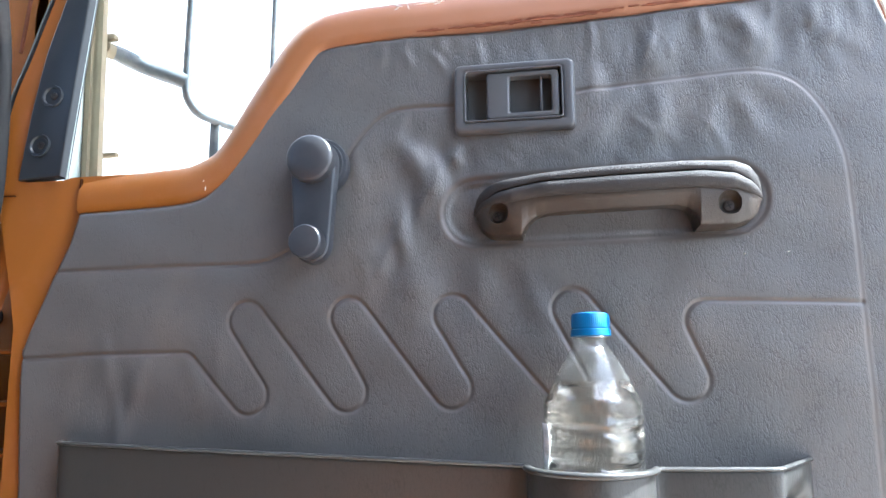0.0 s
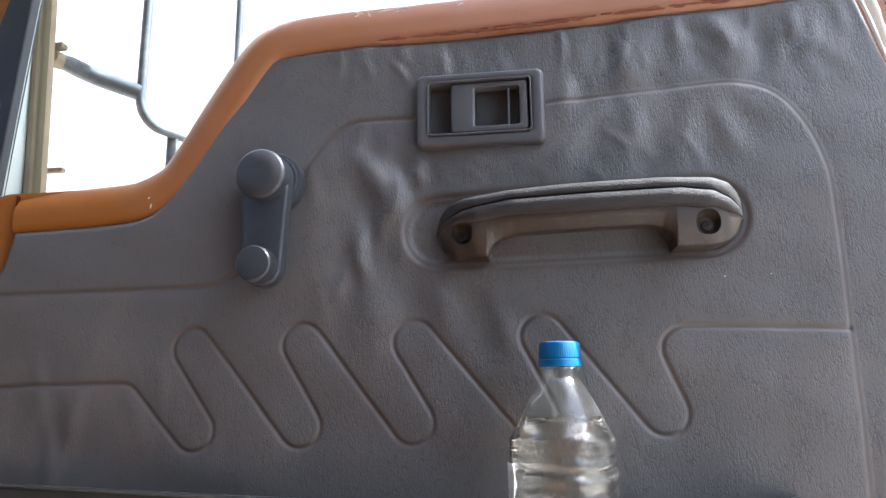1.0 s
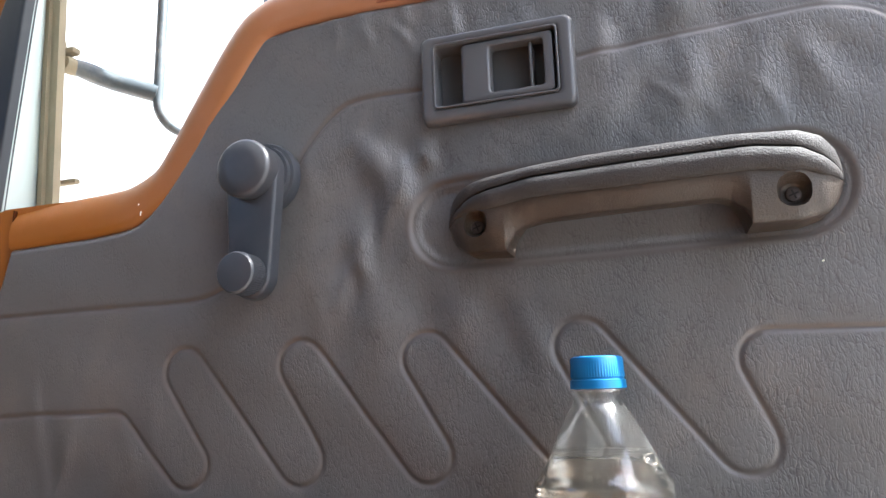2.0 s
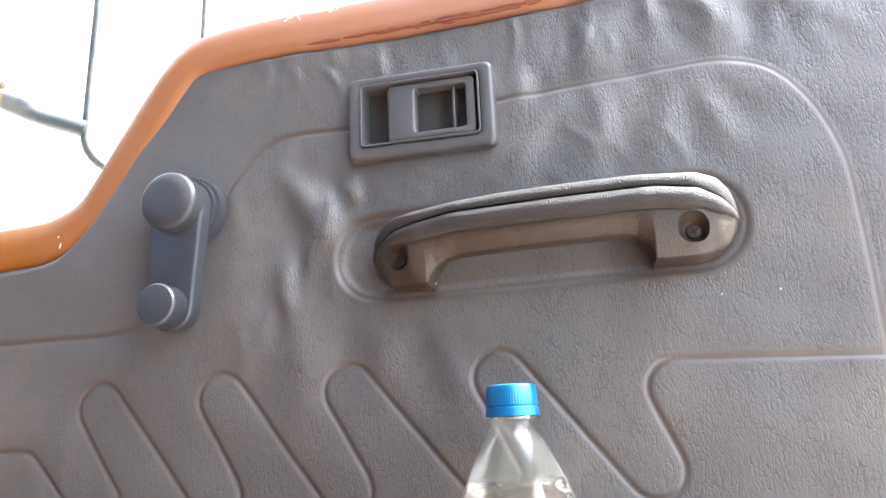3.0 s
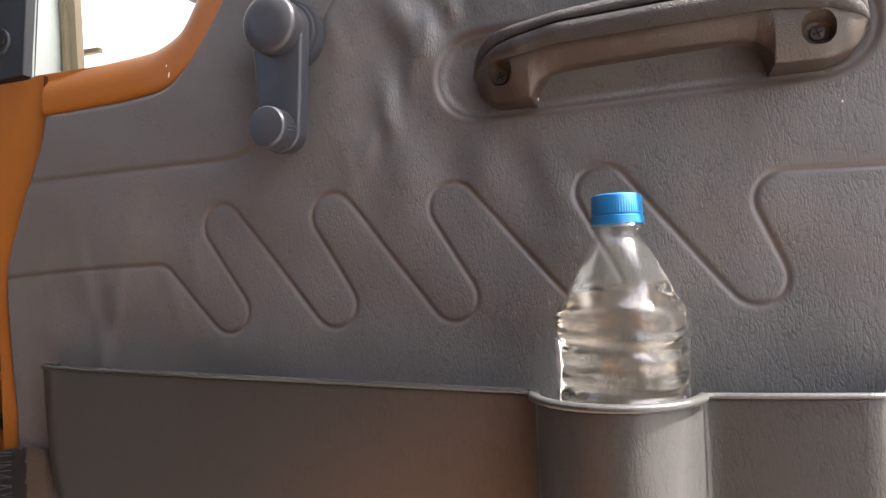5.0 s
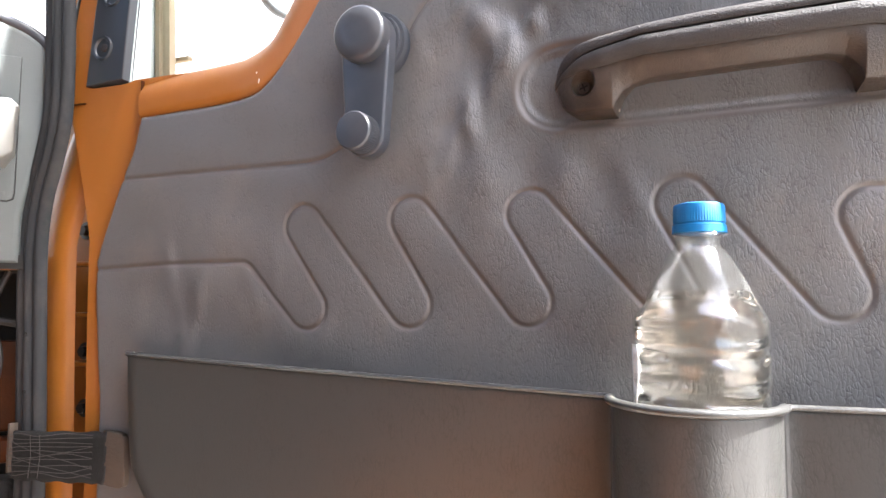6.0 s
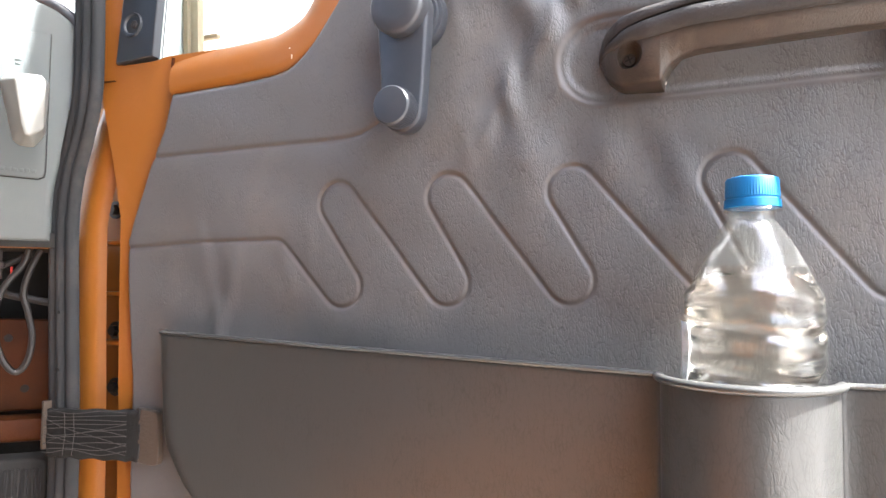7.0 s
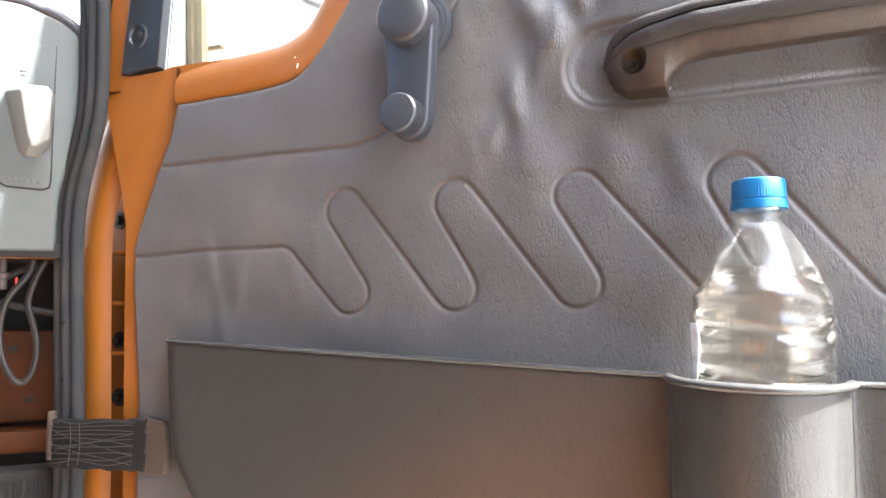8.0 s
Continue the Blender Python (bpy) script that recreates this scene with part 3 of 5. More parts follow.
def trim_panel(parent):
    step = 0.00098
    xs, zs = np.arange(-0.432, 0.432, step), np.arange(-0.425, 0.382, step)
    # coarser rows far below the view
    zs = np.concatenate([np.arange(-0.425, -0.23, 0.004), zs[zs > -0.23]])
    X, Z = np.meshgrid(xs, zs)
    X, Z = X.astype(np.float32), Z.astype(np.float32)
    d, side = distance(X, Z, OUTLINE, True)
    inner = np.where(side < 0, d, -d)
    # bring the rim of the grid onto the outline
    gz, gx = np.gradient(inner, zs, xs)
    gl = np.maximum(0.3, np.sqrt(gx ** 2 + gz ** 2))
    rim = np.abs(inner) < step * 0.75
    X = np.where(rim, X - inner * gx / gl, X)
    Z = np.where(rim, Z - inner * gz / gl, Z)
    keep = (inner > -step * 0.75) & ~((X > 0.010) & (X < 0.110) & (Z > 0.2545) & (Z < 0.3120))
    h = trim_surface(X, Z) - 0.007 * (1 - np.clip(inner / 0.007, 0, 1)) ** 2
    Y = 0.004 * smooth01(0.2, 0.36, Z) - h
    num = -np.ones(X.shape, int)
    num[keep] = np.arange(keep.sum())
    quads = np.stack([num[:-1, :-1], num[:-1, 1:], num[1:, 1:], num[1:, :-1]], -1).reshape(-1, 4)
    quads = quads[(quads >= 0).all(1)]
    me = bpy.data.meshes.new("trim_panel")
    me.from_pydata(np.stack([X[keep], Y[keep], Z[keep]], -1).tolist(), [], quads.tolist())
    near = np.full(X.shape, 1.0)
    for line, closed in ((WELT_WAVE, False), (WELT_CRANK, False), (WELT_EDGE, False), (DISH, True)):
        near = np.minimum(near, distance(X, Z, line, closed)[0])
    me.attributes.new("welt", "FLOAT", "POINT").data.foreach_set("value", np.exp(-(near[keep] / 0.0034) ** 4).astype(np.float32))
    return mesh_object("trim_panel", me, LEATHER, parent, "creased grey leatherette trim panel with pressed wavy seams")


panel = trim_panel(door)
for x, z, r in ((0.2545, 0.1295, 0.0006), (0.2895, 0.1300, 0.0007)):
    part("dust_speck", lathe([(0, 0.0016), (r * 0.7, 0.0013), (r, 0.0), (r, -0.003), (0, -0.003)], 8, facing(x, 0, z)), CHIP, panel)
# window opening, anticlockwise from the lower front corner
SILL = flat([(-0.451, 0.229), (-0.407, 0.229), (-0.385, 0.232), (-0.290, 0.2365), (-0.265, 0.2395), (-0.246, 0.248), (-0.2275, 0.272), (-0.2035, 0.312),
             (-0.171, 0.364), (-0.1465, 0.3865), (-0.120, 0.395), (-0.060, 0.398), (0.0, 0.3995), (0.165, 0.405), (0.272, 0.409), (0.35, 0.413)], 6)
REAR = flat([(0.372, 0.425), (0.385, 0.47), (0.39, 0.60), (0.386, 0.72), (0.36, 0.755)], 5)
ROOFSIDE = [(-0.10, 0.755), (-0.22, 0.75)]
FRONT = flat([(-0.262, 0.73), (-0.335, 0.60), (-0.390, 0.49), (-0.415, 0.434), (-0.433, 0.370), (-0.443, 0.306), (-0.449, 0.260)], 5)
HOLE = SILL + REAR + ROOFSIDE + FRONT
EDGE_FRONT = flat([(-0.30, 0.79), (-0.36, 0.62), (-0.408, 0.50), (-0.435, 0.436), (-0.456, 0.370), (-0.470, 0.330), (-0.477, 0.295), (-0.481, 0.235), (-0.479, 0.215),
                   (-0.475, 0.195), (-0.458, 0.131), (-0.4460, 0.080), (-0.4450, 0.056), (-0.4425, -0.033), (-0.440, -0.107), (-0.436, -0.24), (-0.432, -0.44)], 5)
EDGE = EDGE_FRONT + flat([(0.462, -0.44), (0.462, 0.25), (0.458, 0.5), (0.44, 0.74), (0.40, 0.80)], 6)


def door_shell(parent):
    """Sheet metal with a window opening: a front skin, a back skin and the rims between."""
    bm = bmesh.new()

    def loop(line, y):
        vs = [bm.verts.new((x, y if y > 0.03 or x < -0.385 else 0.024, z)) for x, z in line]
        return vs, [bm.edges.new((vs[i], vs[(i + 1) % len(vs)])) for i in range(len(vs))]
    o0, eo0 = loop(EDGE, 0.006)
    h0, eh0 = loop(HOLE, 0.006)
    bmesh.ops.triangle_fill(bm, use_beauty=True, edges=eo0 + eh0)
    def leaning(line, front):
        return [(x - 0.05 * float(smooth01(0.24, 0.34, z)), z) if i in front else (x, z) for i, (x, z) in enumerate(line)]
    o1, eo1 = loop(leaning(EDGE, range(len(EDGE_FRONT))), 0.055)
    h1, eh1 = loop(leaning(HOLE, range(len(HOLE) - len(FRONT), len(HOLE))), 0.055)
    bmesh.ops.triangle_fill(bm, use_beauty=True, edges=eo1 + eh1)
    for a, b in ((o0, o1), (h0, h1)):
        for k in range(len(a)):
            bm.faces.new((a[k], a[(k + 1) % len(a)], b[(k + 1) % len(b)], b[k]))
    return part("door_shell", bm, HAZE_FADED, parent, "orange painted sheet metal door shell", sharp=25)


shell = door_shell(door)


# rail out of view, added to keep the sun off sill and channel
part("shade_rail", block(-0.30, 0.43, 0.050, 0.155, 0.752, 0.800, 0.006), PAINT, door, "unseen orange rail added to shade the sill")
# unseen skin and plate, added to block sun from the pillar recess
part("sun_block_skin", block(-0.445, 0.455, 0.100, 0.115, -0.44, 0.215, 0.003), PAINT, door, "unseen orange outer door skin added to block the sun")
part("sun_block_plate", block(-0.440, -0.420, 0.056, 0.115, -0.44, 0.222, 0.003), PAINT, door)


def sill_band(parent):
    """The rounded sheet-metal band between the cover and the opening."""
    mid = [Vector((x, 0, z)) for x, z in flat([(-0.3835, 0.2095), (-0.290, 0.2140), (-0.2585, 0.2185), (-0.228, 0.234), (-0.2083, 0.260),
           (-0.1845, 0.300), (-0.153, 0.3495), (-0.1345, 0.3668), (-0.108, 0.3730), (-0.060, 0.3758), (0.0, 0.377), (0.165, 0.3825), (0.272, 0.3865), (0.366, 0.391)], 8)]
    prof = []
    for k in range(13):
        u = -0.027 + 0.050 * k / 12
        prof.append((u, -0.001 - 0.009 * max(0, (u + 0.004) / 0.022) ** 2.2 - 0.014 * max(0, (-u - 0.013) / 0.010) ** 2))
    prof += [(0.024, -0.02), (0.024, -0.05), (-0.027, -0.05)]
    prof = [(-u, v) for u, v in prof]
    return part("window_sill", sweep(mid, prof), HAZE_FADED, parent, "orange painted window sill with chipped edge", sharp=50)


sill = sill_band(door)
part("plate_seam", slab([(-0.3850, 0.194), (-0.3838, 0.194), (-0.3832, 0.229), (-0.3844, 0.229)], 0.0042, 0.0075), SHADED_ORANGE, door, smooth=False)
part("plate_seam", slab([(-0.4790, 0.2155), (-0.458, 0.2148), (-0.458, 0.2138), (-0.4790, 0.2145)], 0.0042, 0.0075), SHADED_ORANGE, door, smooth=False)


def streak(name, x, y, z, length, width, angle, mat, parent):
    """A thin irregular flake of chipped paint or rust."""
    rng = random.Random(int(x * 9000 + z * 700))
    n, line = 7, []
    for k in range(n):
        line.append((-length / 2 + length * k / (n - 1), width * (0.25 + 0.75 * rng.random()) * math.sin(math.pi * (k + 0.4) / n)))
    line += [(u, -v * (0.4 + 0.6 * rng.random())) for u, v in reversed(line)]
    a = radians(angle)
    out = [(x + u * math.cos(a) - v * math.sin(a), z + u * math.sin(a) + v * math.cos(a)) for u, v in line]
    return part(name, slab(out, y, y + 0.0012), mat, parent)


SILL_X, SILL_Z = [q[0] for q in SILL], [q[1] for q in SILL]
for x, drop, ln, w, a in ((-0.05, 0.007, 0.013, 0.0012, -20), (-0.053, 0.011, 0.007, 0.0008, 40), (-0.040, 0.012, 0.009, 0.0008, -70), (-0.008, 0.006, 0.012, 0.0010, 70),
                          (-0.012, 0.009, 0.007, 0.0009, 15), (0.045, 0.010, 0.006, 0.0008, 20), (0.11, 0.009, 0.020, 0.0009, 5), (0.155, 0.008, 0.012, 0.0011, 35),
                          (0.20, 0.007, 0.006, 0.0008, 60), (-0.02, 0.006, 0.030, 0.0007, 4), (0.22, 0.011, 0.004, 0.0006, 80)):
    z = float(np.interp(x, SILL_X, SILL_Z)) - drop
    streak("paint_chip", x, 0.0004 + 0.009 * ((0.0265 - drop) / 0.022) ** 2.2, z, ln, w, a, CHIP, sill)
streak("paint_chip", -0.2435, 0.0002, 0.2110, 0.0042, 0.0004, 80, CHIP, sill)
streak("paint_chip", -0.2460, 0.0002, 0.2190, 0.0016, 0.0003, 60, CHIP, sill)
rng = random.Random(21)
bm = bmesh.new()
for k in range(90):
    x = rng.uniform(-0.03, 0.34) if k % 3 else rng.gauss(0.10, 0.04)
    z = float(np.interp(x, [q[0] for q in TOP], [q[1] for q in TOP])) + rng.gauss(0.0024, 0.0010)
    n, w = rng.uniform(0.004, 0.022), rng.uniform(0.0003, 0.0009)
    top = [(x - n / 2 + n * i / 6, z + w * rng.uniform(0.3, 1) * math.sin(math.pi * (i + 0.3) / 6.6)) for i in range(7)]
    low = [(u, 2 * z - v - 0.0002) for u, v in reversed(top)]
    slab([(u, v + 0.02 * (u - x)) for u, v in top + low], 0.0003 + 0.00008 * (k % 7), 0.0025, 0.0, bm)
part("rust_edge", bm, RUST, sill, "dark rust line along the cover's upper edge")


# front upright: black mirror-mount cover, pale strip and glass channel
COVER = [(-0.4545, 0.2300), (-0.406, 0.2325), (-0.401, 0.298), (-0.390, 0.431), (-0.378, 0.53), (-0.393, 0.50), (-0.418, 0.434), (-0.436, 0.370), (-0.4465, 0.306)]
cover = part("mirror_cover", slab(COVER, 0.001, 0.014, 0.002), BLACK, door, "black plastic mirror mount cover with sunk screws")
for x, z in ((-0.423, 0.320), (-0.4325, 0.2665)):
    m = facing(x, 0.001, z)
    part("screw_pocket", lathe([(0.0125, 0.0), (0.0118, 0.0022), (0.0098, 0.0018), (0.008, -0.001), (0, -0.002)], 28, m), BLACK, cover)
    screw(cover, x + 0.002, 0.0, z, 0.0042, BOLT)


def window_jamb():
    """The pale side wall of the opening, from the cover's edge out to the glass channel."""
    bm, rows = bmesh.new(), []
    for z, xf, xb in ((0.19, -0.4095, -0.4465), (0.234, -0.4065, -0.4480), (0.298, -0.4020, -0.4510), (0.431, -0.3910, -0.4580), (0.53, -0.3790, -0.4630), (0.70, -0.36, -0.470)):
        rows.append([bm.verts.new((xf + (xb - xf) * t - 0.002 * math.sin(math.pi * t), 0.010 + 0.076 * t, z)) for t in (0, 0.06, 0.3, 0.6, 0.94, 1)])
    for p, q in zip(rows, rows[1:]):
        for k in range(5):
            bm.faces.new((p[k], p[k + 1], q[k + 1], q[k]))
    return bm


jamb = part("window_jamb", window_jamb(), PALE, door, "pale grey-green side wall of the window opening")
jamb.modifiers.new("thickness", "SOLIDIFY").thickness = 0.002
chan = [Vector((-0.4330, 0.084, 0.19)), Vector((-0.4345, 0.084, 0.25)), Vector((-0.4370, 0.084, 0.30)), Vector((-0.4450, 0.084, 0.46)), Vector((-0.452, 0.084, 0.60)), Vector((-0.456, 0.084, 0.72))]
prof = [(-0.0135, 0.003), (-0.0115, 0.006), (-0.0085, 0.002), (-0.0060, 0.006), (0.0005, 0.0065), (0.0015, 0.003), (0.0060, 0.0025), (0.0070, 0.005), (0.0135, 0.005), (0.0135, -0.004), (-0.0135, -0.004)]
part("glass_channel", sweep([v for v in curve(chan, 6)], prof), GUIDE, door, "dusty beige rubber glass channel")

# pale strips for the sunlit panel edge and flange, and the torn seal
edge = [Vector((x + 0.0003, 0.0065, z)) for x, z in RIGHT]
part("lit_edge", sweep(edge, circle(0.0016, 8)), CHIP, door, "pale strip painted as the sunlit panel edge")
seal_line = [Vector((x + 0.017 + 0.0012 * math.sin(i * 0.43), 0.006, z)) for i, (x, z) in enumerate(flat([(0.374, 0.56), (0.373, 0.46), (0.374, 0.40)] + [(x, z) for x, z in RIGHT[6::8]], 6))]
lit_line = [Vector((p.x - 0.0065, 0.0150, p.z)) for p in seal_line]
part("lit_flange", sweep(lit_line, circle(0.0060, 14, 0.3)), LIT_BEIGE, door, "pale band painted as the sunlit frame flange")
part("torn_seal", sweep(seal_line, lambda t: circle(0.0005 + 0.0015 * max(0.0, math.sin(t * 47) * math.sin(t * 19)), 8)), RUBBER, door, "torn dusty rubber seal strip")


def cut(ob, bm):
    """Takes the solid bm out of the mesh of ob."""
    me = bpy.data.meshes.new("cutter")
    bmesh.ops.recalc_face_normals(bm, faces=bm.faces)
    bm.to_mesh(me)
    bm.free()
    tool = new("cutter", me)
    mod = ob.modifiers.new("cut", "BOOLEAN")
    mod.operation, mod.solver, mod.object = "DIFFERENCE", "EXACT", tool
    bpy.context.view_layer.update()
    done = bpy.data.meshes.new_from_object(ob.evaluated_get(bpy.context.evaluated_depsgraph_get()))
    ob.modifiers.clear()
    old, name = ob.data, ob.data.name
    ob.data = done
    bpy.data.objects.remove(tool)
    bpy.data.meshes.remove(me)
    bpy.data.meshes.remove(old)
    done.name = name


# ---- inside door latch ----
latch = part("door_latch", ring_plate(rounded(0.0062, 0.1180, 0.2490, 0.3168, 0.006), rounded(0.0165, 0.1062, 0.2600, 0.3088, 0.003), -0.0075, 0.0172, 0.004), PLASTIC, door,
             "satin grey plastic inside door latch")
part("latch_tub", slab(rounded(0.0165, 0.1062, 0.2600, 0.3088, 0.003), 0.0125, 0.0137), PLASTIC, latch)
lever = part("latch_lever", ring_plate(rounded(0.0365, 0.1035, 0.2618, 0.3066, 0.003), rounded(0.0580, 0.0965, 0.2668, 0.3022, 0.003), -0.0062, 0.004, 0.002), PLASTIC, latch,
             "grey plastic pull lever")
part("latch_rib", block(0.0860, 0.0880, -0.003, 0.0128, 0.2672, 0.3018, 0.0006), PLASTIC, latch)
part("bezel_lip", ring_plate(rounded(0.0157, 0.1070, 0.2592, 0.3096, 0.0034), rounded(0.0171, 0.1056, 0.2606, 0.3082, 0.0026), -0.0088, -0.004, 0.0006), PLASTIC, latch)

# ---- grab handle ----
GX = [0.0235, 0.027, 0.035, 0.046, 0.080, 0.120, 0.200, 0.243, 0.2565, 0.2660, 0.2705]
GT = [0.1760, 0.1865, 0.1935, 0.1970, 0.2003, 0.2027, 0.2047, 0.2040, 0.2005, 0.1925, 0.1800]
BX = [0.0235, 0.029, 0.040, 0.0675, 0.0690, 0.0730, 0.080, 0.092, 0.150, 0.194, 0.2045, 0.2105, 0.2135, 0.2142, 0.243, 0.2575, 0.2660, 0.2705]
BZ = [0.1700, 0.1570, 0.1490, 0.1478, 0.1520, 0.1582, 0.1625, 0.1648, 0.1664, 0.1672, 0.1648, 0.1595, 0.1530, 0.1500, 0.1505, 0.1550, 0.1640, 0.1755]
FX = [0.0235, 0.030, 0.041, 0.058, 0.090, 0.150, 0.210, 0.240, 0.2560, 0.2655, 0.2705]
FY = [-0.006, -0.016, -0.0265, -0.0355, -0.0420, -0.0445, -0.0430, -0.0385, -0.0300, -0.0190, -0.0080]
ZX = [0.0235, 0.031, 0.046, 0.086, 0.155, 0.218, 0.244, 0.260, 0.2705]
ZG = [0.1725, 0.1795, 0.1855, 0.1905, 0.1922, 0.1937, 0.1910, 0.1845, 0.1780]
PX = [0.0235, 0.035, 0.058, 0.155, 0.235, 0.256, 0.2705]
PZ = [0.0020, 0.0070, 0.0120, 0.0140, 0.0140, 0.0110, 0.0040]
YX = [0.02, 0.0665, 0.0695, 0.081, 0.2, 0.2115, 0.2145, 0.28]
YB = [0.006, 0.006, -0.004, -0.018, -0.018, -0.004, 0.006, 0.006]
XS = sorted({round(float(v), 4) for v in np.concatenate([np.linspace(0.0235, 0.2705, 84), np.linspace(0.066, 0.083, 18), np.linspace(0.2, 0.2165, 16)])})


def loft(sections, bm=None):
    bm = bm or bmesh.new()
    rings = [[bm.verts.new(p) for p in s] for s in sections]
    n = len(rings[0])
    for a, b in zip(rings, rings[1:]):
        for k in range(n):
            bm.faces.new((a[k], a[(k + 1) % n], b[(k + 1) % n], b[k]))
    bm.faces.new(rings[0])
    bm.faces.new(rings[-1][::-1])
    return bm


def grip_sections(kind):
    out = []
    for x in XS:
        zt, zb, yf = np.interp(x, GX, GT), np.interp(x, BX, BZ), np.interp(x, FX, FY)
        zg, yb = np.interp(x, ZX, ZG), np.interp(x, YX, YB)
        zl = zg - np.interp(x, PX, PZ)
        k = min(1.0, -yf / 0.04)
        yt = max(yb, yf * 0.25)
        if kind == "upper":
            s = [(yt, zt - 0.004 * k), (yf * 0.55, zt - 0.0006 * k), (yf * 0.8, zt - 0.0010 * k), (yf + 0.003 * k, zt - 0.0026 * k), (yf + 0.0005 * k, zt - 0.0055 * k),
                 (yf, zg + 0.0022 * k), (yf + 0.0008 * k, zg + 0.0008 * k), (yf + 0.005 * k, zg + 0.0005 * k), (yt, zg + 0.0005 * k)]
        elif kind == "lower":
            s = [(yf + 0.006 * k, zg - 0.0002 * k), (yf + 0.0008 * k, zg - 0.0005 * k), (yf - 0.0012 * k, zg - 0.0022 * k), (yf - 0.0018 * k, (zg + zl) / 2),
                 (yf - 0.0005 * k, zl + 0.0022 * k), (yf + 0.0022 * k, zl), (yf + 0.008 * k, zl), (yf + 0.012 * k, zg - 0.001 * k)]
        else:
            yl = min(yb - 0.003, yf + 0.012 * k)
            s = [(yb, zt - 0.008 * k), (yf + 0.006 * k, zt - 0.008 * k), (yf + 0.0045 * k, zl + 0.002 * k), (yf + 0.0040 * k, zl - 0.0012 * k),
                 ((yf + yl) / 2 + 0.001, (zl + zb) / 2), (yl - 0.0005, zb + 0.003), (yl + 0.0008, zb + 0.0008), (yl + 0.0028, zb), (yb, zb)]
        out.append([Vector((x, y, z)) for y, z in s])
    return out


grab = part("grab_handle", loft(grip_sections("body")), HANDLE, door, "brown-grey moulded grab handle with two screws", sharp=35)
for x, z, w, y0 in ((0.0458, 0.1672, 0.0074, -0.0150), (0.2388, 0.1668, 0.0080, -0.0215)):
    cut(grab, loft([[Vector((u, y, v)) for u, v in rounded(x - w * f, x + w * f, z - w * f * 0.95, z + w * f * 0.95, 0.0066 * f)]
                    for y, f in ((y0 - 0.045, 1.9), (y0 - 0.011, 1.28), (y0 - 0.006, 1.08), (y0 - 0.002, 0.92), (y0 - 0.0005, 0.8), (y0, 0.62))]))
grab.data.set_sharp_from_angle(angle=radians(55))
part("grip_upper", loft(grip_sections("upper")), PAD, grab, "pebbled grey grip cover", sharp=50)
part("grip_lower", loft(grip_sections("lower")), PAD, grab, "pebbled grey grip cover", sharp=50)
part("torn_edge", slab([(0.0668, 0.1482), (0.0692, 0.1515), (0.0684, 0.1620), (0.0672, 0.1585)], -0.0075, -0.0045, 0.0004), CHIP, grab, "pale torn edge of the handle foot")
for x, y, z in ((0.0460, -0.0158, 0.1670), (0.2388, -0.0224, 0.1666)):
    screw(grab, x, y, z, 0.0044)

# ---- window crank ----
HUB, KNOBC = Vector((-0.1245, 0, 0.2250)), Vector((-0.1240, 0, 0.1462))
prof = [(0.0, -0.004), (0.0275, -0.004), (0.0275, 0.006), (0.0265, 0.0085), (0.024, 0.0092), (0.0235, 0.0125), (0.0215, 0.013), (0, 0.013)]
crank = part("window_crank", lathe(prof, 48, facing(HUB.x + 0.001, 0, HUB.z)), CRANK, door, "dark grey plastic window winder crank")
a, b, r0, r1 = HUB, KNOBC, 0.0222, 0.0170
tilt = math.asin((r0 - r1) / (a - b).length)
arm = [(a.x + r0 * math.cos(-tilt + (math.pi + 2 * tilt) * k / 20), a.z + r0 * math.sin(-tilt + (math.pi + 2 * tilt) * k / 20)) for k in range(21)]
arm += [(b.x + r1 * math.cos(math.pi + tilt + (math.pi - 2 * tilt) * k / 20), b.z + r1 * math.sin(math.pi + tilt + (math.pi - 2 * tilt) * k / 20)) for k in range(21)]
part("crank_arm", slab(arm, -0.0245, -0.0125, 0.003), CRANK, crank)
part("hub_cap", lathe([(0, 0.011), (0.0218, 0.011), (0.0222, 0.0325), (0.0216, 0.0350), (0.0195, 0.0366), (0.01, 0.0372), (0, 0.0373)], 56, facing(HUB.x, 0, HUB.z)), CRANK, crank)


def knurled_knob():
    bm, n = bmesh.new(), 112
    m = facing(KNOBC.x, 0, KNOBC.z)
    rows = [(0.0138, 0.0245, 0), (0.0149, 0.0250, 1), (0.0149, 0.0375, 1), (0.0144, 0.0388, 0), (0.0152, 0.0392, 0), (0.0150, 0.0412, 0), (0.0138, 0.0428, 0), (0.009, 0.0434, 0)]
    rings = []
    for r, h, knurl in rows:
        rings.append([bm.verts.new(m @ Vector(((r + 0.0003 * knurl * (-1) ** k) * math.cos(2 * math.pi * k / n), (r + 0.0003 * knurl * (-1) ** k) * math.sin(2 * math.pi * k / n), h))) for k in range(n)])
    for p, q in zip(rings, rings[1:]):
        for k in range(n):
            bm.faces.new((p[k], p[(k + 1) % n], q[(k + 1) % n], q[k]))
    bm.faces.new(rings[0])
    bm.faces.new(rings[-1])
    return bm


part("crank_knob", knurled_knob(), CRANK, crank, "round knurled crank knob", sharp=30)

# ---- map pocket with cup holder ----
CUP = Vector((0.1155, -0.0545))
CUP_R = 0.0475


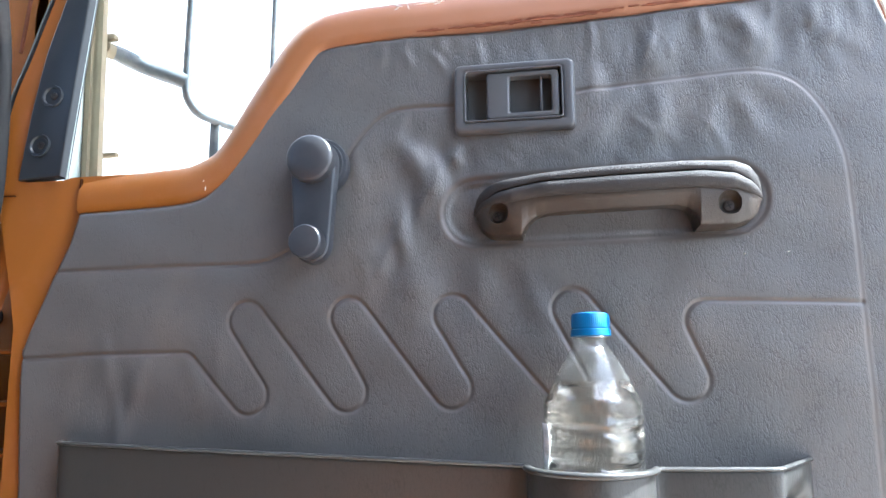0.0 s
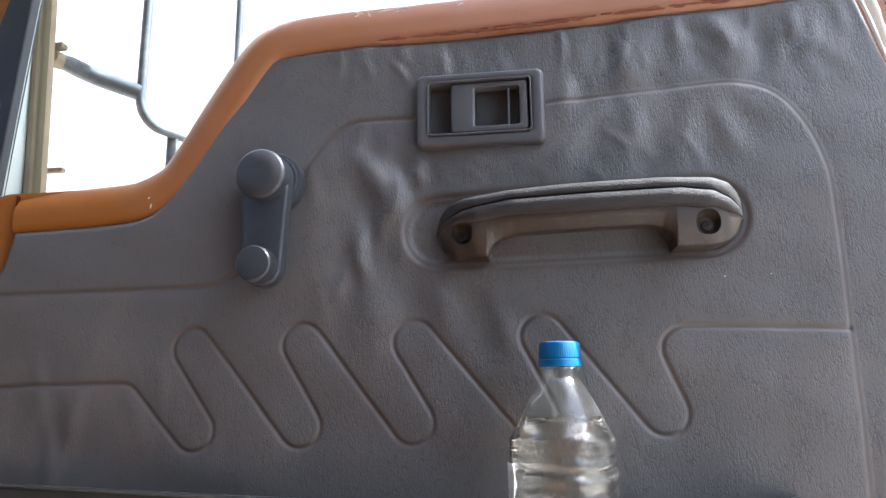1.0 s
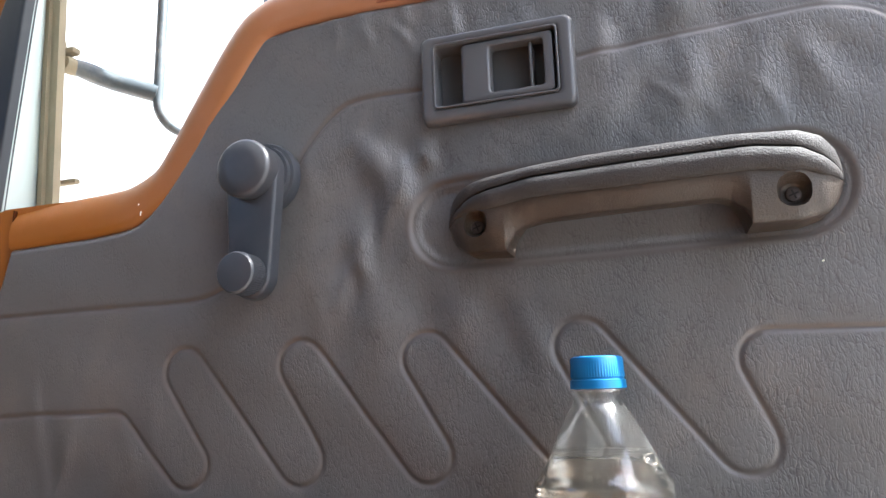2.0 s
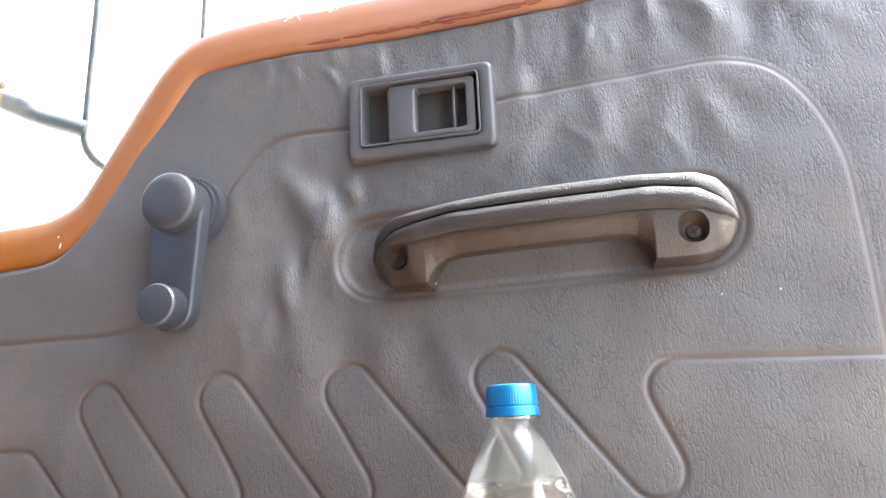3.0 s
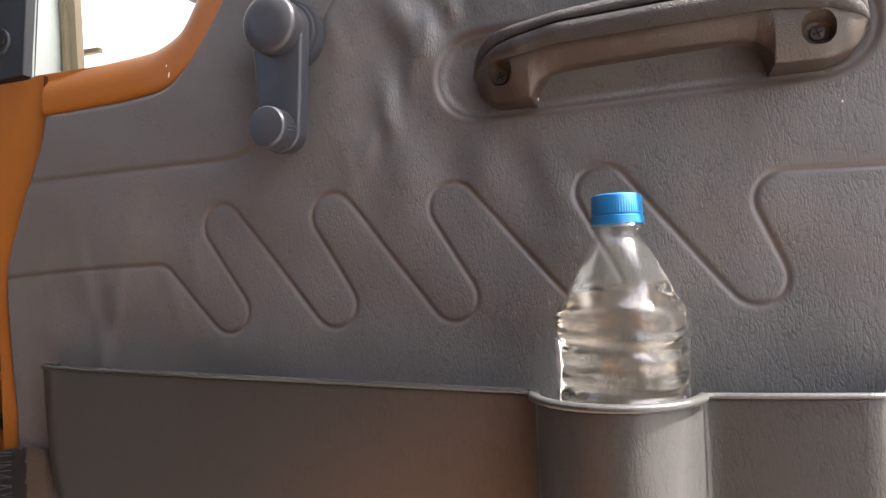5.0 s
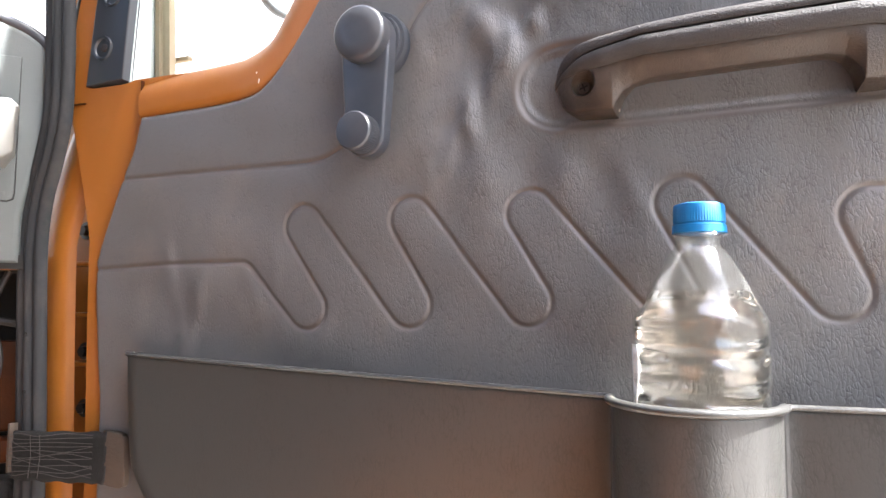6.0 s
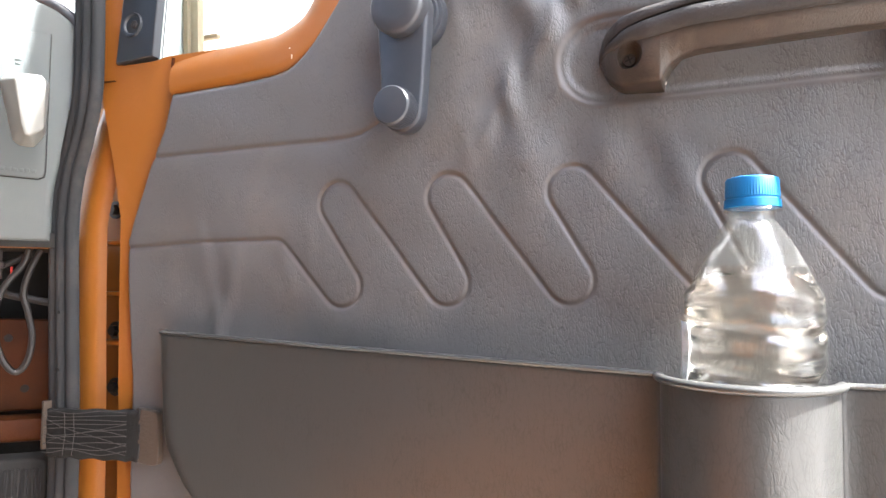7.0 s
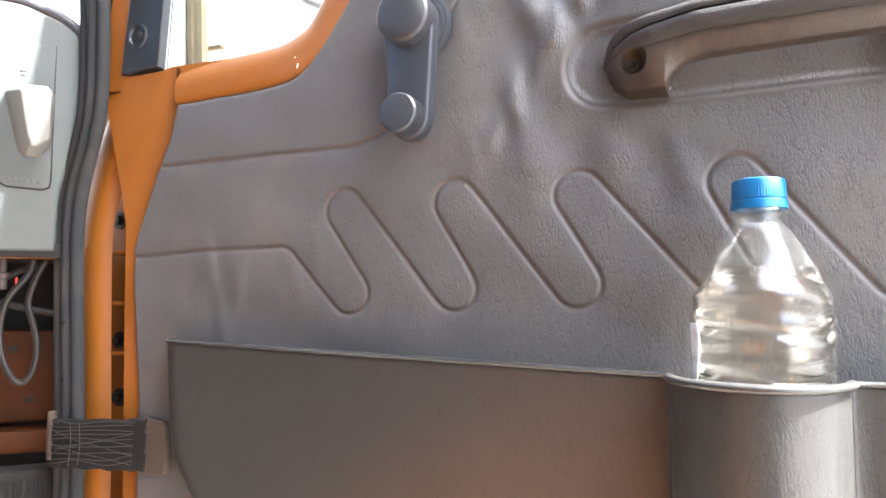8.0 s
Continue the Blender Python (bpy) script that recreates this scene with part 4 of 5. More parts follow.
def pocket_line(z):
    """The pocket's front wall in plan at the height z, from its front end to its rear end."""
    low = np.interp(-z, [0.03, 0.076, 0.133, 0.164, 0.20, 0.26], [0.0, 0.002, 0.007, 0.026, 0.064, 0.18])
    x0 = -0.368 + low
    line = [Vector((x0, 0.004)), Vector((x0, -0.008)), Vector((x0 + 0.0015, -0.016)), Vector((x0 + 0.006, -0.0205))]
    for k in range(1, 30):
        t = k / 30
        line.append(Vector((x0 + 0.006 + (0.0655 - x0 - 0.006) * t, -0.0205 - 0.0345 * t - 0.004 * math.sin(math.pi * t))))
    line += [Vector((0.0655, -0.0552)), Vector((0.0672, -0.0560))]
    for k in range(0, 29):
        a = radians(184 + 172 * k / 28)
        line.append(CUP + CUP_R * Vector((math.cos(a), math.sin(a))))
    line += [Vector((0.1640, -0.0560)), Vector((0.1660, -0.0552))]
    for k in range(1, 11):
        line.append(Vector((0.166 + 0.085 * k / 10, -0.0552 - 0.001 * math.sin(math.pi * k / 10))))
    line += [Vector((0.2535, -0.0540)), Vector((0.2552, -0.0515))]
    dent = math.exp(-((z + 0.074) / (0.016 if z > -0.074 else 0.0105)) ** 2)
    for k in range(1, 13):
        t = k / 12
        x, y = 0.2552 + 0.0353 * t, -0.0515 + 0.0505 * t
        pull = dent * math.sin(math.pi * min(1, t * 1.05)) * 0.030
        line.append(Vector((x - 0.35 * pull, y + 0.75 * pull)))
    line.append(Vector((0.2915, 0.006)))
    return line


def lip_height(x):
    return float(np.interp(x, [-0.37, -0.1, 0.066, 0.16, 0.253, 0.2915], [-0.0310, -0.0365, -0.0405, -0.0415, -0.0400, -0.0385]))


def pocket_body():
    bm, rings = bmesh.new(), []
    depths = [0, 0.004, 0.010, 0.016, 0.019, 0.022, 0.025, 0.028, 0.031, 0.034, 0.037, 0.040, 0.043, 0.046, 0.049, 0.052, 0.06, 0.07, 0.085, 0.10, 0.115, 0.13, 0.145, 0.16, 0.18, 0.2, 0.22]
    for d in depths:
        base = pocket_line(-0.036 - d)
        lean = lambda p: 1 - 0.9 * d * float(smooth01(0.07, 0.03, p.x)) * min(1.0, -p.y / 0.02) if p.y < 0 else 1
        rings.append([bm.verts.new((p.x, p.y * lean(p), lip_height(p.x) - d)) for p in base])
    for a, b in zip(rings, rings[1:]):
        for k in range(len(a) - 1):
            bm.faces.new((a[k], a[k + 1], b[k + 1], b[k]))
    low = rings[-1]
    floor = [bm.verts.new((v.co.x, 0.006, v.co.z)) for v in low]
    for k in range(len(low) - 1):
        bm.faces.new((low[k], low[k + 1], floor[k + 1], floor[k]))
    return bm


pocket = part("map_pocket", pocket_body(), POCKET, door, "brown-grey moulded plastic door pocket with cup holder", sharp=50)
thick = pocket.modifiers.new("thickness", "SOLIDIFY")
thick.thickness, thick.offset = 0.0025, -1
lip = [Vector((p.x, p.y, lip_height(p.x))) for p in pocket_line(-0.034)]


def lip_profile(t):
    return [(0.0024 * math.cos(a), 0.0017 * math.sin(a)) for a in [2 * math.pi * k / 10 for k in range(10)]]


part("pocket_rim", sweep(lip[1:-1], lip_profile, up=Vector((0, 0, 1))), POCKET, pocket)
cup_rim = [Vector((CUP.x + (CUP_R + 0.0008) * math.cos(radians(a)), CUP.y + (CUP_R + 0.0008) * math.sin(radians(a)), -0.0410)) for a in range(186, 356, 5)]
part("cup_rim", sweep(cup_rim, [(0.0034 * math.cos(2 * math.pi * k / 12), 0.0026 * math.sin(2 * math.pi * k / 12)) for k in range(12)], up=Vector((0, 0, 1))), POCKET, pocket)
part("cup_floor", lathe([(0, -0.196), (0.0445, -0.196), (0.0445, -0.193), (0, -0.193)], 40, Matrix.Translation((CUP.x, CUP.y, 0))), POCKET, pocket)
screw(pocket, 0.2700, -0.0150, -0.0735, 0.0064, BOLT)

# ---- water bottle ----
bottle = thing("water_bottle", (0.1195, -0.046, -0.1925), "clear ribbed water bottle with blue cap in cup holder", "bottle")
BX0, BY0 = 0.1195, -0.0465


def bottle_radius(h, a):
    """Ribbed body, faceted shoulders, straight neck."""
    r = 0.0380 - 0.0006 * math.sin(3 * a)
    wave = 0.0032 * math.sin(2 * a + 0.9) + 0.0015 * math.sin(3 * a)
    for g in (-0.0115, -0.0370, -0.0630, -0.0880, -0.1130, -0.1400):
        q = h - g - wave
        r += -0.0018 * math.exp(-(q / 0.0026) ** 2) + 0.0008 * math.exp(-((abs(q) - 0.0055) / 0.004) ** 2)
    r += 0.0006 * math.sin(4 * a + 95 * h) * math.sin(60 * h + 2 * a + 0.7)
    if h > 0.006:
        t = min(1.0, (h - 0.006) / 0.046)
        side = math.pi / 4
        facet = math.cos(side / 2) / math.cos((a + 0.19635) % side - side / 2)
        cone = (0.0131 + 0.0257 * (1 - t) ** 0.86) * (1 - math.sin(math.pi * min(1, t * 1.15)) * 0.95 * (1 - facet))
        f = smooth01(0.004, 0.013, h)
        r = r * (1 - f) + cone * f
    if h > 0.0520:
        r = 0.0131
    if h < -0.18:
        r -= 0.004 * ((-0.18 - h) / 0.01) ** 2
    return r - 0.0018 * math.exp(-((h - 0.017) / 0.007) ** 2 - ((math.cos(a - 5.6) - 1) / 0.05) ** 2)


def bottle_wall(heights, gap, n=96):
    return [[(BX0 + (bottle_radius(h, 2 * math.pi * k / n) - gap) * math.cos(2 * math.pi * k / n),
              BY0 + (bottle_radius(h, 2 * math.pi * k / n) - gap) * math.sin(2 * math.pi * k / n), h) for k in range(n)] for h in heights]


def solid_of(rows):
    bm = bmesh.new()
    rings = [[bm.verts.new(p) for p in row] for row in rows]
    for p, q in zip(rings, rings[1:]):
        for k in range(len(p)):
            bm.faces.new((p[k], p[(k + 1) % len(p)], q[(k + 1) % len(p)], q[k]))
    bm.faces.new(rings[0][::-1])
    bm.faces.new(rings[-1])
    return bm


LOW = list(np.linspace(-0.19, 0.014, 130))
UP = list(np.linspace(0.016, 0.056, 28)) + [0.058, 0.0605, 0.063, 0.070]
outer, inner = bottle_wall(LOW + UP, 0), bottle_wall(LOW[1:] + UP, 0.0005)
shell_ob = part("bottle_body", solid_of(outer + inner[::-1]), PET, bottle, "clear ribbed plastic bottle body", sharp=20)
shell_ob.visible_shadow = False
fill = [h for h in LOW if h > -0.187] + [0.016, 0.018, 0.020, 0.022, 0.024]
water = part("water", solid_of(bottle_wall(fill, 0.0009)), WATER, bottle, "clear water filling the bottle to its shoulder", sharp=50)
water.visible_shadow = False


def bottle_cap():
    bm, n, rings = bmesh.new(), 120, []
    rows = [(0.0150, 0.0588, 0), (0.0159, 0.0590, 0), (0.0156, 0.0636, 0), (0.0148, 0.0640, 0), (0.0147, 0.0648, 0), (0.0151, 0.0652, 1), (0.0148, 0.0752, 1), (0.0143, 0.0764, 0), (0.0125, 0.0770, 0)]
    for r, h, ridge in rows:
        rings.append([bm.verts.new((BX0 + 0.001 + (r + 0.00011 * ridge * (1 if k % 2 else -1)) * math.cos(2 * math.pi * k / n), BY0 + (r + 0.00011 * ridge * (1 if k % 2 else -1)) * math.sin(2 * math.pi * k / n), h)) for k in range(n)])
    for p, q in zip(rings, rings[1:]):
        for k in range(n):
            bm.faces.new((p[k], p[(k + 1) % n], q[(k + 1) % n], q[k]))
    bm.faces.new(rings[0])
    bm.faces.new(rings[-1])
    return bm


part("neck_ring", lathe([(0.0133, 0.0566), (0.0158, 0.0569), (0.0163, 0.0576), (0.0158, 0.0584), (0.0133, 0.0586)], 48, Matrix.Translation((BX0 + 0.001, BY0, 0))), FROST, bottle, "pale frosted neck ring")
part("bottle_cap", bottle_cap(), CAP, bottle, "ribbed blue plastic screw cap", sharp=25)


def label_flap():
    """The last torn strip of the label, standing off the wall."""
    bm, rows = bmesh.new(), []
    for i in range(9):
        z = -0.0085 - 0.056 * i / 8
        row = []
        for k in range(7):
            t = k / 6
            a = radians(206 - 24 * t + 3 * math.sin(i * 0.9))
            r = 0.0385 + 0.0009 * t ** 2 * (1 - 0.85 * i / 8)
            row.append(bm.verts.new((BX0 + r * math.cos(a), BY0 + r * math.sin(a), z + 0.003 * t * math.sin(i * 1.3))))
        rows.append(row)
    for p, q in zip(rows, rows[1:]):
        for k in range(6):
            bm.faces.new((p[k], p[k + 1], q[k + 1], q[k]))
    return bm


flap = part("label_flap", label_flap(), LABEL, bottle, "torn whitish strip of label")
flap.modifiers.new("thickness", "SOLIDIFY").thickness = 0.0003

# ---- outside mirror, seen through the window ----
mirror = thing("outside_mirror", (-0.345, 0.204, 0.20), "dusty outside mirror with thin grey frame on a bracket arm", "mirror")
TURNED = pose(-0.362, 0.155, 0, 0, 0, 66)
loopline = [TURNED @ Vector((x, 0, z)) for x, z in rounded(0.0, 0.143, 0.362, 0.75, 0.030, 8)]
part("mirror_frame", sweep(loopline, circle(0.0060, 10), up=TURNED.to_3x3() @ Vector((0, -1, 0)), closed=True), MIRROR_FRAME, mirror, "grey rounded mirror frame")
bm = slab(rounded(0.002, 0.141, 0.364, 0.748, 0.029, 8), -0.001, 0.003)
bmesh.ops.transform(bm, matrix=TURNED, verts=bm.verts)
part("mirror_glass", bm, SILVER, mirror, "silvered mirror glass")
arm_line = curve([(-0.462, 0.090, 0.434), (-0.449, 0.099, 0.430), (-0.432, 0.111, 0.423), (-0.405, 0.131, 0.412), (-0.3635, 0.156, 0.400)], 6)
part("mirror_arm", tube(arm_line, lambda t: 0.0058 + 0.0045 * smooth01(0.25, 0.6, t), 12), MIRROR_FRAME, mirror)
bm = lathe([(0, -0.010), (0.008, -0.010), (0.010, 0.0), (0.008, 0.010), (0, 0.010)], 16, facing(-0.437, 0.103, 0.423))
block(-0.470, -0.426, 0.094, 0.106, 0.434, 0.442, 0.003, bm, Matrix())
block(-0.460, -0.440, 0.090, 0.100, 0.405, 0.450, 0.002, bm, Matrix())
part("arm_clamp", bm, GUIDE, mirror, "pale cream bracket clamp")
bm = block(-0.450, -0.412, 0.096, 0.104, 0.284, 0.290, 0.002)
block(-0.452, -0.436, 0.092, 0.100, 0.278, 0.304, 0.002, bm, Matrix())
part("arm_clamp", bm, GUIDE, mirror, "pale cream bracket clamp")
part("mirror_stay", block(-0.352, -0.338, 0.200, 0.208, 0.20, 0.364, 0.002), MIRROR_FRAME, mirror)

# ---- cab body beside the door ----
body = thing("cab_pillar", (-0.50, 0.02, -0.45), "orange front door pillar of the cab with ribbed rubber seal", "door pillar")
flange = [Vector((x, 0.020, z)) for x, z in flat([(-0.483, -0.45), (-0.4865, -0.19), (-0.4890, -0.112), (-0.4930, -0.03), (-0.496, 0.058), (-0.4945, 0.082), (-0.487, 0.111), (-0.477, 0.140), (-0.460, 0.178)], 6)]
prof = [(0.018, -0.03), (0.018, -0.012), (0.0165, -0.004), (0.012, 0.001), (0.004, 0.003), (-0.006, 0.0025), (-0.013, -0.001), (-0.0165, -0.007), (-0.0175, -0.015), (-0.0175, -0.03)]
part("pillar_flange", sweep(flange, [(-u * (2.2 if u > 0 else 0.64), max(v, -0.008) * (1.6 if v > 0 else 0.7)) for u, v in prof]), PAINT, body, "rounded orange pillar flange", sharp=50)
part("pillar_web", block(-0.62, -0.44, 0.078, 0.09, -0.45, 0.24, 0.002), PAINT, body)
part("upper_pillar", slab([(-0.575, 0.24), (-0.490, 0.24), (-0.500, 0.45), (-0.480, 0.66), (-0.54, 0.66), (-0.565, 0.46)], 0.06, 0.10, 0.006), PAINT, body, "orange upper windscreen pillar")
part("pillar_seam", slab([(-0.512, 0.40), (-0.5095, 0.40), (-0.492, 0.62), (-0.495, 0.62)], 0.0475, 0.051), RUST, body)
for z in (0.0545, 0.0015, -0.049):
    part("pillar_rib", block(-0.505, -0.450, 0.030, 0.080, z - 0.0022, z + 0.0022, 0.0012), PAINT, body)
for x, z in ((-0.532, 0.0950), (-0.5255, -0.0400), (-0.5235, -0.1020)):
    bm = lathe([(0.010, 0), (0.010, 0.002), (0.0062, 0.0025)], 24, facing(x, 0.078, z))
    lathe([(0.0062, 0.002), (0.0062, 0.007), (0.0055, 0.008), (0, 0.008)], 6, facing(x, 0.078, z), bm)
    part("hinge_bolt", bm, BOLT, body, "dirty dark hinge bolt")
SEALPATH = [(-0.498, -0.45), (-0.5005, -0.19), (-0.5030, -0.112), (-0.508, -0.03), (-0.513, 0.066), (-0.5085, 0.117), (-0.4965, 0.158), (-0.4875, 0.20), (-0.487, 0.25), (-0.490, 0.31), (-0.497, 0.38), (-0.511, 0.45), (-0.535, 0.55)]
seal_path = [Vector((x, -0.002, z)) for x, z in flat(SEALPATH, 8)]
prof = []
for k in range(25):
    u = -0.0185 + 0.037 * k / 24
    prof.append((u, 0.004 * (1 - (u / 0.021) ** 2) + 0.0045 * abs(math.cos(math.pi * u / 0.0125))))
prof += [(0.0190, -0.002), (-0.0190, -0.002)]
seal = part("door_seal", sweep(seal_path, [(-u, v) for u, v in prof]), RUBBER, body, "dusty ribbed black rubber door seal", sharp=60)
for x, z in ((-0.5070, -0.017), (-0.5045, -0.073)):
    part("seal_hole", lathe([(0, 0.0002), (0.0018, 0.0002), (0.0018, -0.002), (0, -0.002)], 12, facing(x, -0.0112, z)), DARK, seal)
strip = [Vector((x - 0.0065, 0.014, z)) for x, z in EDGE_FRONT[8:34]]
part("frame_seal", sweep(strip, circle(0.006, 8)), RUBBER, door, "thin black rubber seal on the frame edge")

# ---- dashboard end, turned towards the driver ----
D = pose(-0.507, -0.005, 0, 0, 0, 45)
dash = thing("dashboard", (-0.55, -0.05, 0.05), "pale grey plastic dashboard end panel in sunlight", "dashboard")


def placed(name, bm, mat, parent, label="", **more):
    bmesh.ops.transform(bm, matrix=D, verts=bm.verts)
    return part(name, bm, mat, parent, label, **more)


DASH_EDGE = flat([(-0.30, 0.315), (-0.10, 0.305), (-0.056, 0.303), (-0.035, 0.297), (-0.012, 0.287), (0.004, 0.270), (0.006, 0.234), (0.004, 0.192), (-0.006, 0.139), (-0.013, 0.104), (-0.014, 0.053)], 6)
placed("dash_panel", slab(DASH_EDGE + [(-0.30, 0.052)], 0.0, 0.03, 0.006), DASH, dash, sharp=50)
top_edge = [Vector((x, 0.006, z + 0.003)) for x, z in DASH_EDGE[6:42]]
placed("dash_top_seal", sweep(top_edge, circle(0.0062, 10)), CRANK, dash, "dark seal along the dashboard top")
placed("dash_trim", block(-0.30, -0.014, 0.007, 0.02, 0.0465, 0.0515, 0.001), PAINT, dash)
placed("dash_plate", slab([(-0.0775, 0.262), (-0.072, 0.185), (-0.0675, 0.130), (-0.065, 0.121), (-0.058, 0.1165), (-0.026, 0.115), (-0.0215, 0.1175), (-0.0205, 0.123), (-0.02, 0.262)], -0.0016, 0.002, 0.0008), DASH, dash,
       "thin pale plate behind the knob cover")
placed("plate_shadow_gap", slab([(-0.0787, 0.262), (-0.0732, 0.185), (-0.0687, 0.130), (-0.066, 0.1198), (-0.058, 0.1152), (-0.026, 0.1137), (-0.0203, 0.1165), (-0.0193, 0.123), (-0.0193, 0.262)], -0.0004, 0.002), DARK, dash)


def knob_cover():
    bm = bmesh.new()
    back = [(-0.064, 0.210), (-0.050, 0.150), (-0.043, 0.1455), (-0.030, 0.1455), (-0.021, 0.160), (-0.019, 0.212), (-0.025, 0.217), (-0.058, 0.217)]
    front = [(-0.0455, 0.206), (-0.0385, 0.165), (-0.0365, 0.155), (-0.032, 0.153), (-0.0195, 0.161), (-0.0188, 0.205), (-0.022, 0.212), (-0.040, 0.212)]
    a = [bm.verts.new((x, 0, z)) for x, z in back]
    b = [bm.verts.new((x, -0.028 + 0.006 * (z < 0.17), z)) for x, z in front]
    for k in range(8):
        bm.faces.new((a[k], a[(k + 1) % 8], b[(k + 1) % 8], b[k]))
    bm.faces.new(b)
    bm.faces.new(a[::-1])
    bmesh.ops.bevel(bm, geom=list(bm.edges), offset=0.0022, segments=3, profile=0.5, affect="EDGES")
    return bm


placed("knob_cover", knob_cover(), KNOB, dash, "ivory plastic wedge-shaped knob cover", sharp=60)
for k, (x, w) in enumerate(((-0.0565, 0.004), (-0.051, 0.0035), (-0.046, 0.0045), (-0.040, 0.003), (-0.0355, 0.004), (-0.030, 0.0035))):
    placed("embossed_mark", block(x - w / 2, x + w / 2, -0.0022, -0.001, 0.1218 - 0.0003 * k, 0.1252 - 0.0003 * k, 0.0003), DASH, dash)
placed("embossed_mark", block(-0.0505, -0.0445, -0.0022, -0.001, 0.2318, 0.2332, 0.0003), DASH, dash)
placed("embossed_mark", block(-0.0495, -0.0455, -0.0022, -0.001, 0.2275, 0.2295, 0.0003), DASH, dash)

# ---- footwell under the dashboard ----
well = thing("footwell", (-0.56, 0.0, -0.45), "dark open footwell with orange metal side under the dashboard", "footwell", kind="structure")
# near-black sheets and darkened metal give the footwell its shade by colour
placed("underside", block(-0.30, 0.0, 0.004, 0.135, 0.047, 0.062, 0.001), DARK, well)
placed("side_sheet", slab([(-0.40, -0.026), (-0.075, -0.026), (-0.012, -0.028), (-0.012, -0.124), (-0.40, -0.130)], 0.078, 0.084, 0.003), SHADED_ORANGE, well, "dirty orange metal side with the footwell's shade in its colour")
placed("lower_bar", block(-0.40, -0.010, 0.050, 0.085, -0.153, -0.128, 0.006), SHADED_ORANGE, well)
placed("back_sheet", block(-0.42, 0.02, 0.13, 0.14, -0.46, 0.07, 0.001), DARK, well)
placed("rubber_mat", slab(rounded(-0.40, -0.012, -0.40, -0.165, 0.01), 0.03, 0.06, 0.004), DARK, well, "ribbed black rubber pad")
bm = bmesh.new()
for k in range(16):
    block(-0.11 + 0.006 * k, -0.107 + 0.006 * k, 0.027, 0.031, -0.36, -0.175, 0.0006, bm)
placed("mat_rib", bm, DARK, well)
for x, z in ((-0.059, -0.047), (-0.042, -0.101), (-0.088, -0.088)):
    placed("metal_hole", lathe([(0, 0.001), (0.0042, 0.001), (0.0042, -0.002), (0, -0.002)], 16, facing(x, 0.0775, z)), DARK, well)
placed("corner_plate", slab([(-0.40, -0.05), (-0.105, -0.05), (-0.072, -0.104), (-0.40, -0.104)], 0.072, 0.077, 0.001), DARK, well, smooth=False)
# unseen dark block, added to keep light out of the footwell
placed("light_block", block(-0.30, -0.14, -0.04, 0.13, -0.46, 0.045, 0.004), DARK, well)
placed("round_bolt", lathe([(0.011, 0), (0.011, 0.004), (0.007, 0.006), (0.006, 0.010), (0, 0.010)], 20, facing(-0.097, 0.0715, -0.083)), STEEL, well)

wires = thing("wiring_loom", (-0.55, -0.02, 0.045), "loose loop of taped grey wires hanging under the dashboard", "wiring")


def wire(points, r, label=""):
    placed("wire", tube(curve(points, 8), r, 8), WIRE, wires, label)


wire([(-0.036, 0.03, 0.046), (-0.041, 0.03, 0.030), (-0.056, 0.028, 0.008), (-0.062, 0.027, -0.015), (-0.061, 0.027, -0.045), (-0.052, 0.028, -0.070), (-0.042, 0.03, -0.078), (-0.033, 0.03, -0.066),
      (-0.030, 0.03, -0.042), (-0.035, 0.032, -0.018), (-0.040, 0.034, 0.002), (-0.035, 0.034, 0.025), (-0.026, 0.034, 0.046)], 0.0033, "wire loop wrapped in grey tape")
wire([(-0.13, 0.05, 0.018), (-0.097, 0.05, 0.010), (-0.072, 0.05, 0.004), (-0.045, 0.051, -0.003), (-0.012, 0.052, -0.010)], 0.0042)
wire([(-0.10, 0.045, -0.03), (-0.093, 0.045, -0.012), (-0.084, 0.045, 0.006), (-0.07, 0.04, 0.022), (-0.055, 0.04, 0.032), (-0.03, 0.04, 0.044)], 0.0035)
wire([(-0.10, 0.06, -0.055), (-0.091, 0.06, -0.02), (-0.087, 0.06, 0.01), (-0.08, 0.06, 0.046)], 0.005)
fitting = lathe([(0, 0), (0.0045, 0), (0.0045, 0.010), (0.007, 0.011), (0.007, 0.016), (0.004, 0.017), (0.004, 0.032), (0, 0.032)], 16, Matrix.Translation((-0.063, 0.03, 0.016)))
placed("pipe_fitting", fitting, STEEL, wires, "small metal pipe fitting")
placed("red_tag", block(-0.0515, -0.0495, 0.0285, 0.0315, 0.018, 0.028, 0.0005), material("red_tag_plastic", (0.6, 0.03, 0.02), 0.5), wires)

# ---- check strap between pillar and door ----
strap = thing("check_strap", (-0.45, -0.012, -0.155), "black stitched leather door check strap with worn brown end", "strap")
band = [Vector((x, y, 0)) for x, y in ((-0.499, -0.0235), (-0.487, -0.023), (-0.465, -0.020), (-0.435, -0.014), (-0.408, -0.009), (-0.397, -0.007))]
bm = bmesh.new()
rows = []
for i, p in enumerate(curve(band, 6)):
    t = i / 30
    top, low = -0.1090 + 0.0045 * t + 0.0008 * math.sin(i * 0.9), -0.1535 + 0.0015 * t + 0.0008 * math.sin(i * 1.3)
    rows.append([bm.verts.new((p.x, p.y + 0.0006 * math.sin(k * 2.1 + i), top + (low - top) * k / 8)) for k in range(9)])
for p, q in zip(rows, rows[1:]):
    for k in range(8):
        bm.faces.new((p[k], p[k + 1], q[k + 1], q[k]))
belt = part("webbing", bm, WEBBING, strap, "black cracked leather strap")
belt.modifiers.new("thickness", "SOLIDIFY").thickness = 0.003
rng = random.Random(3)
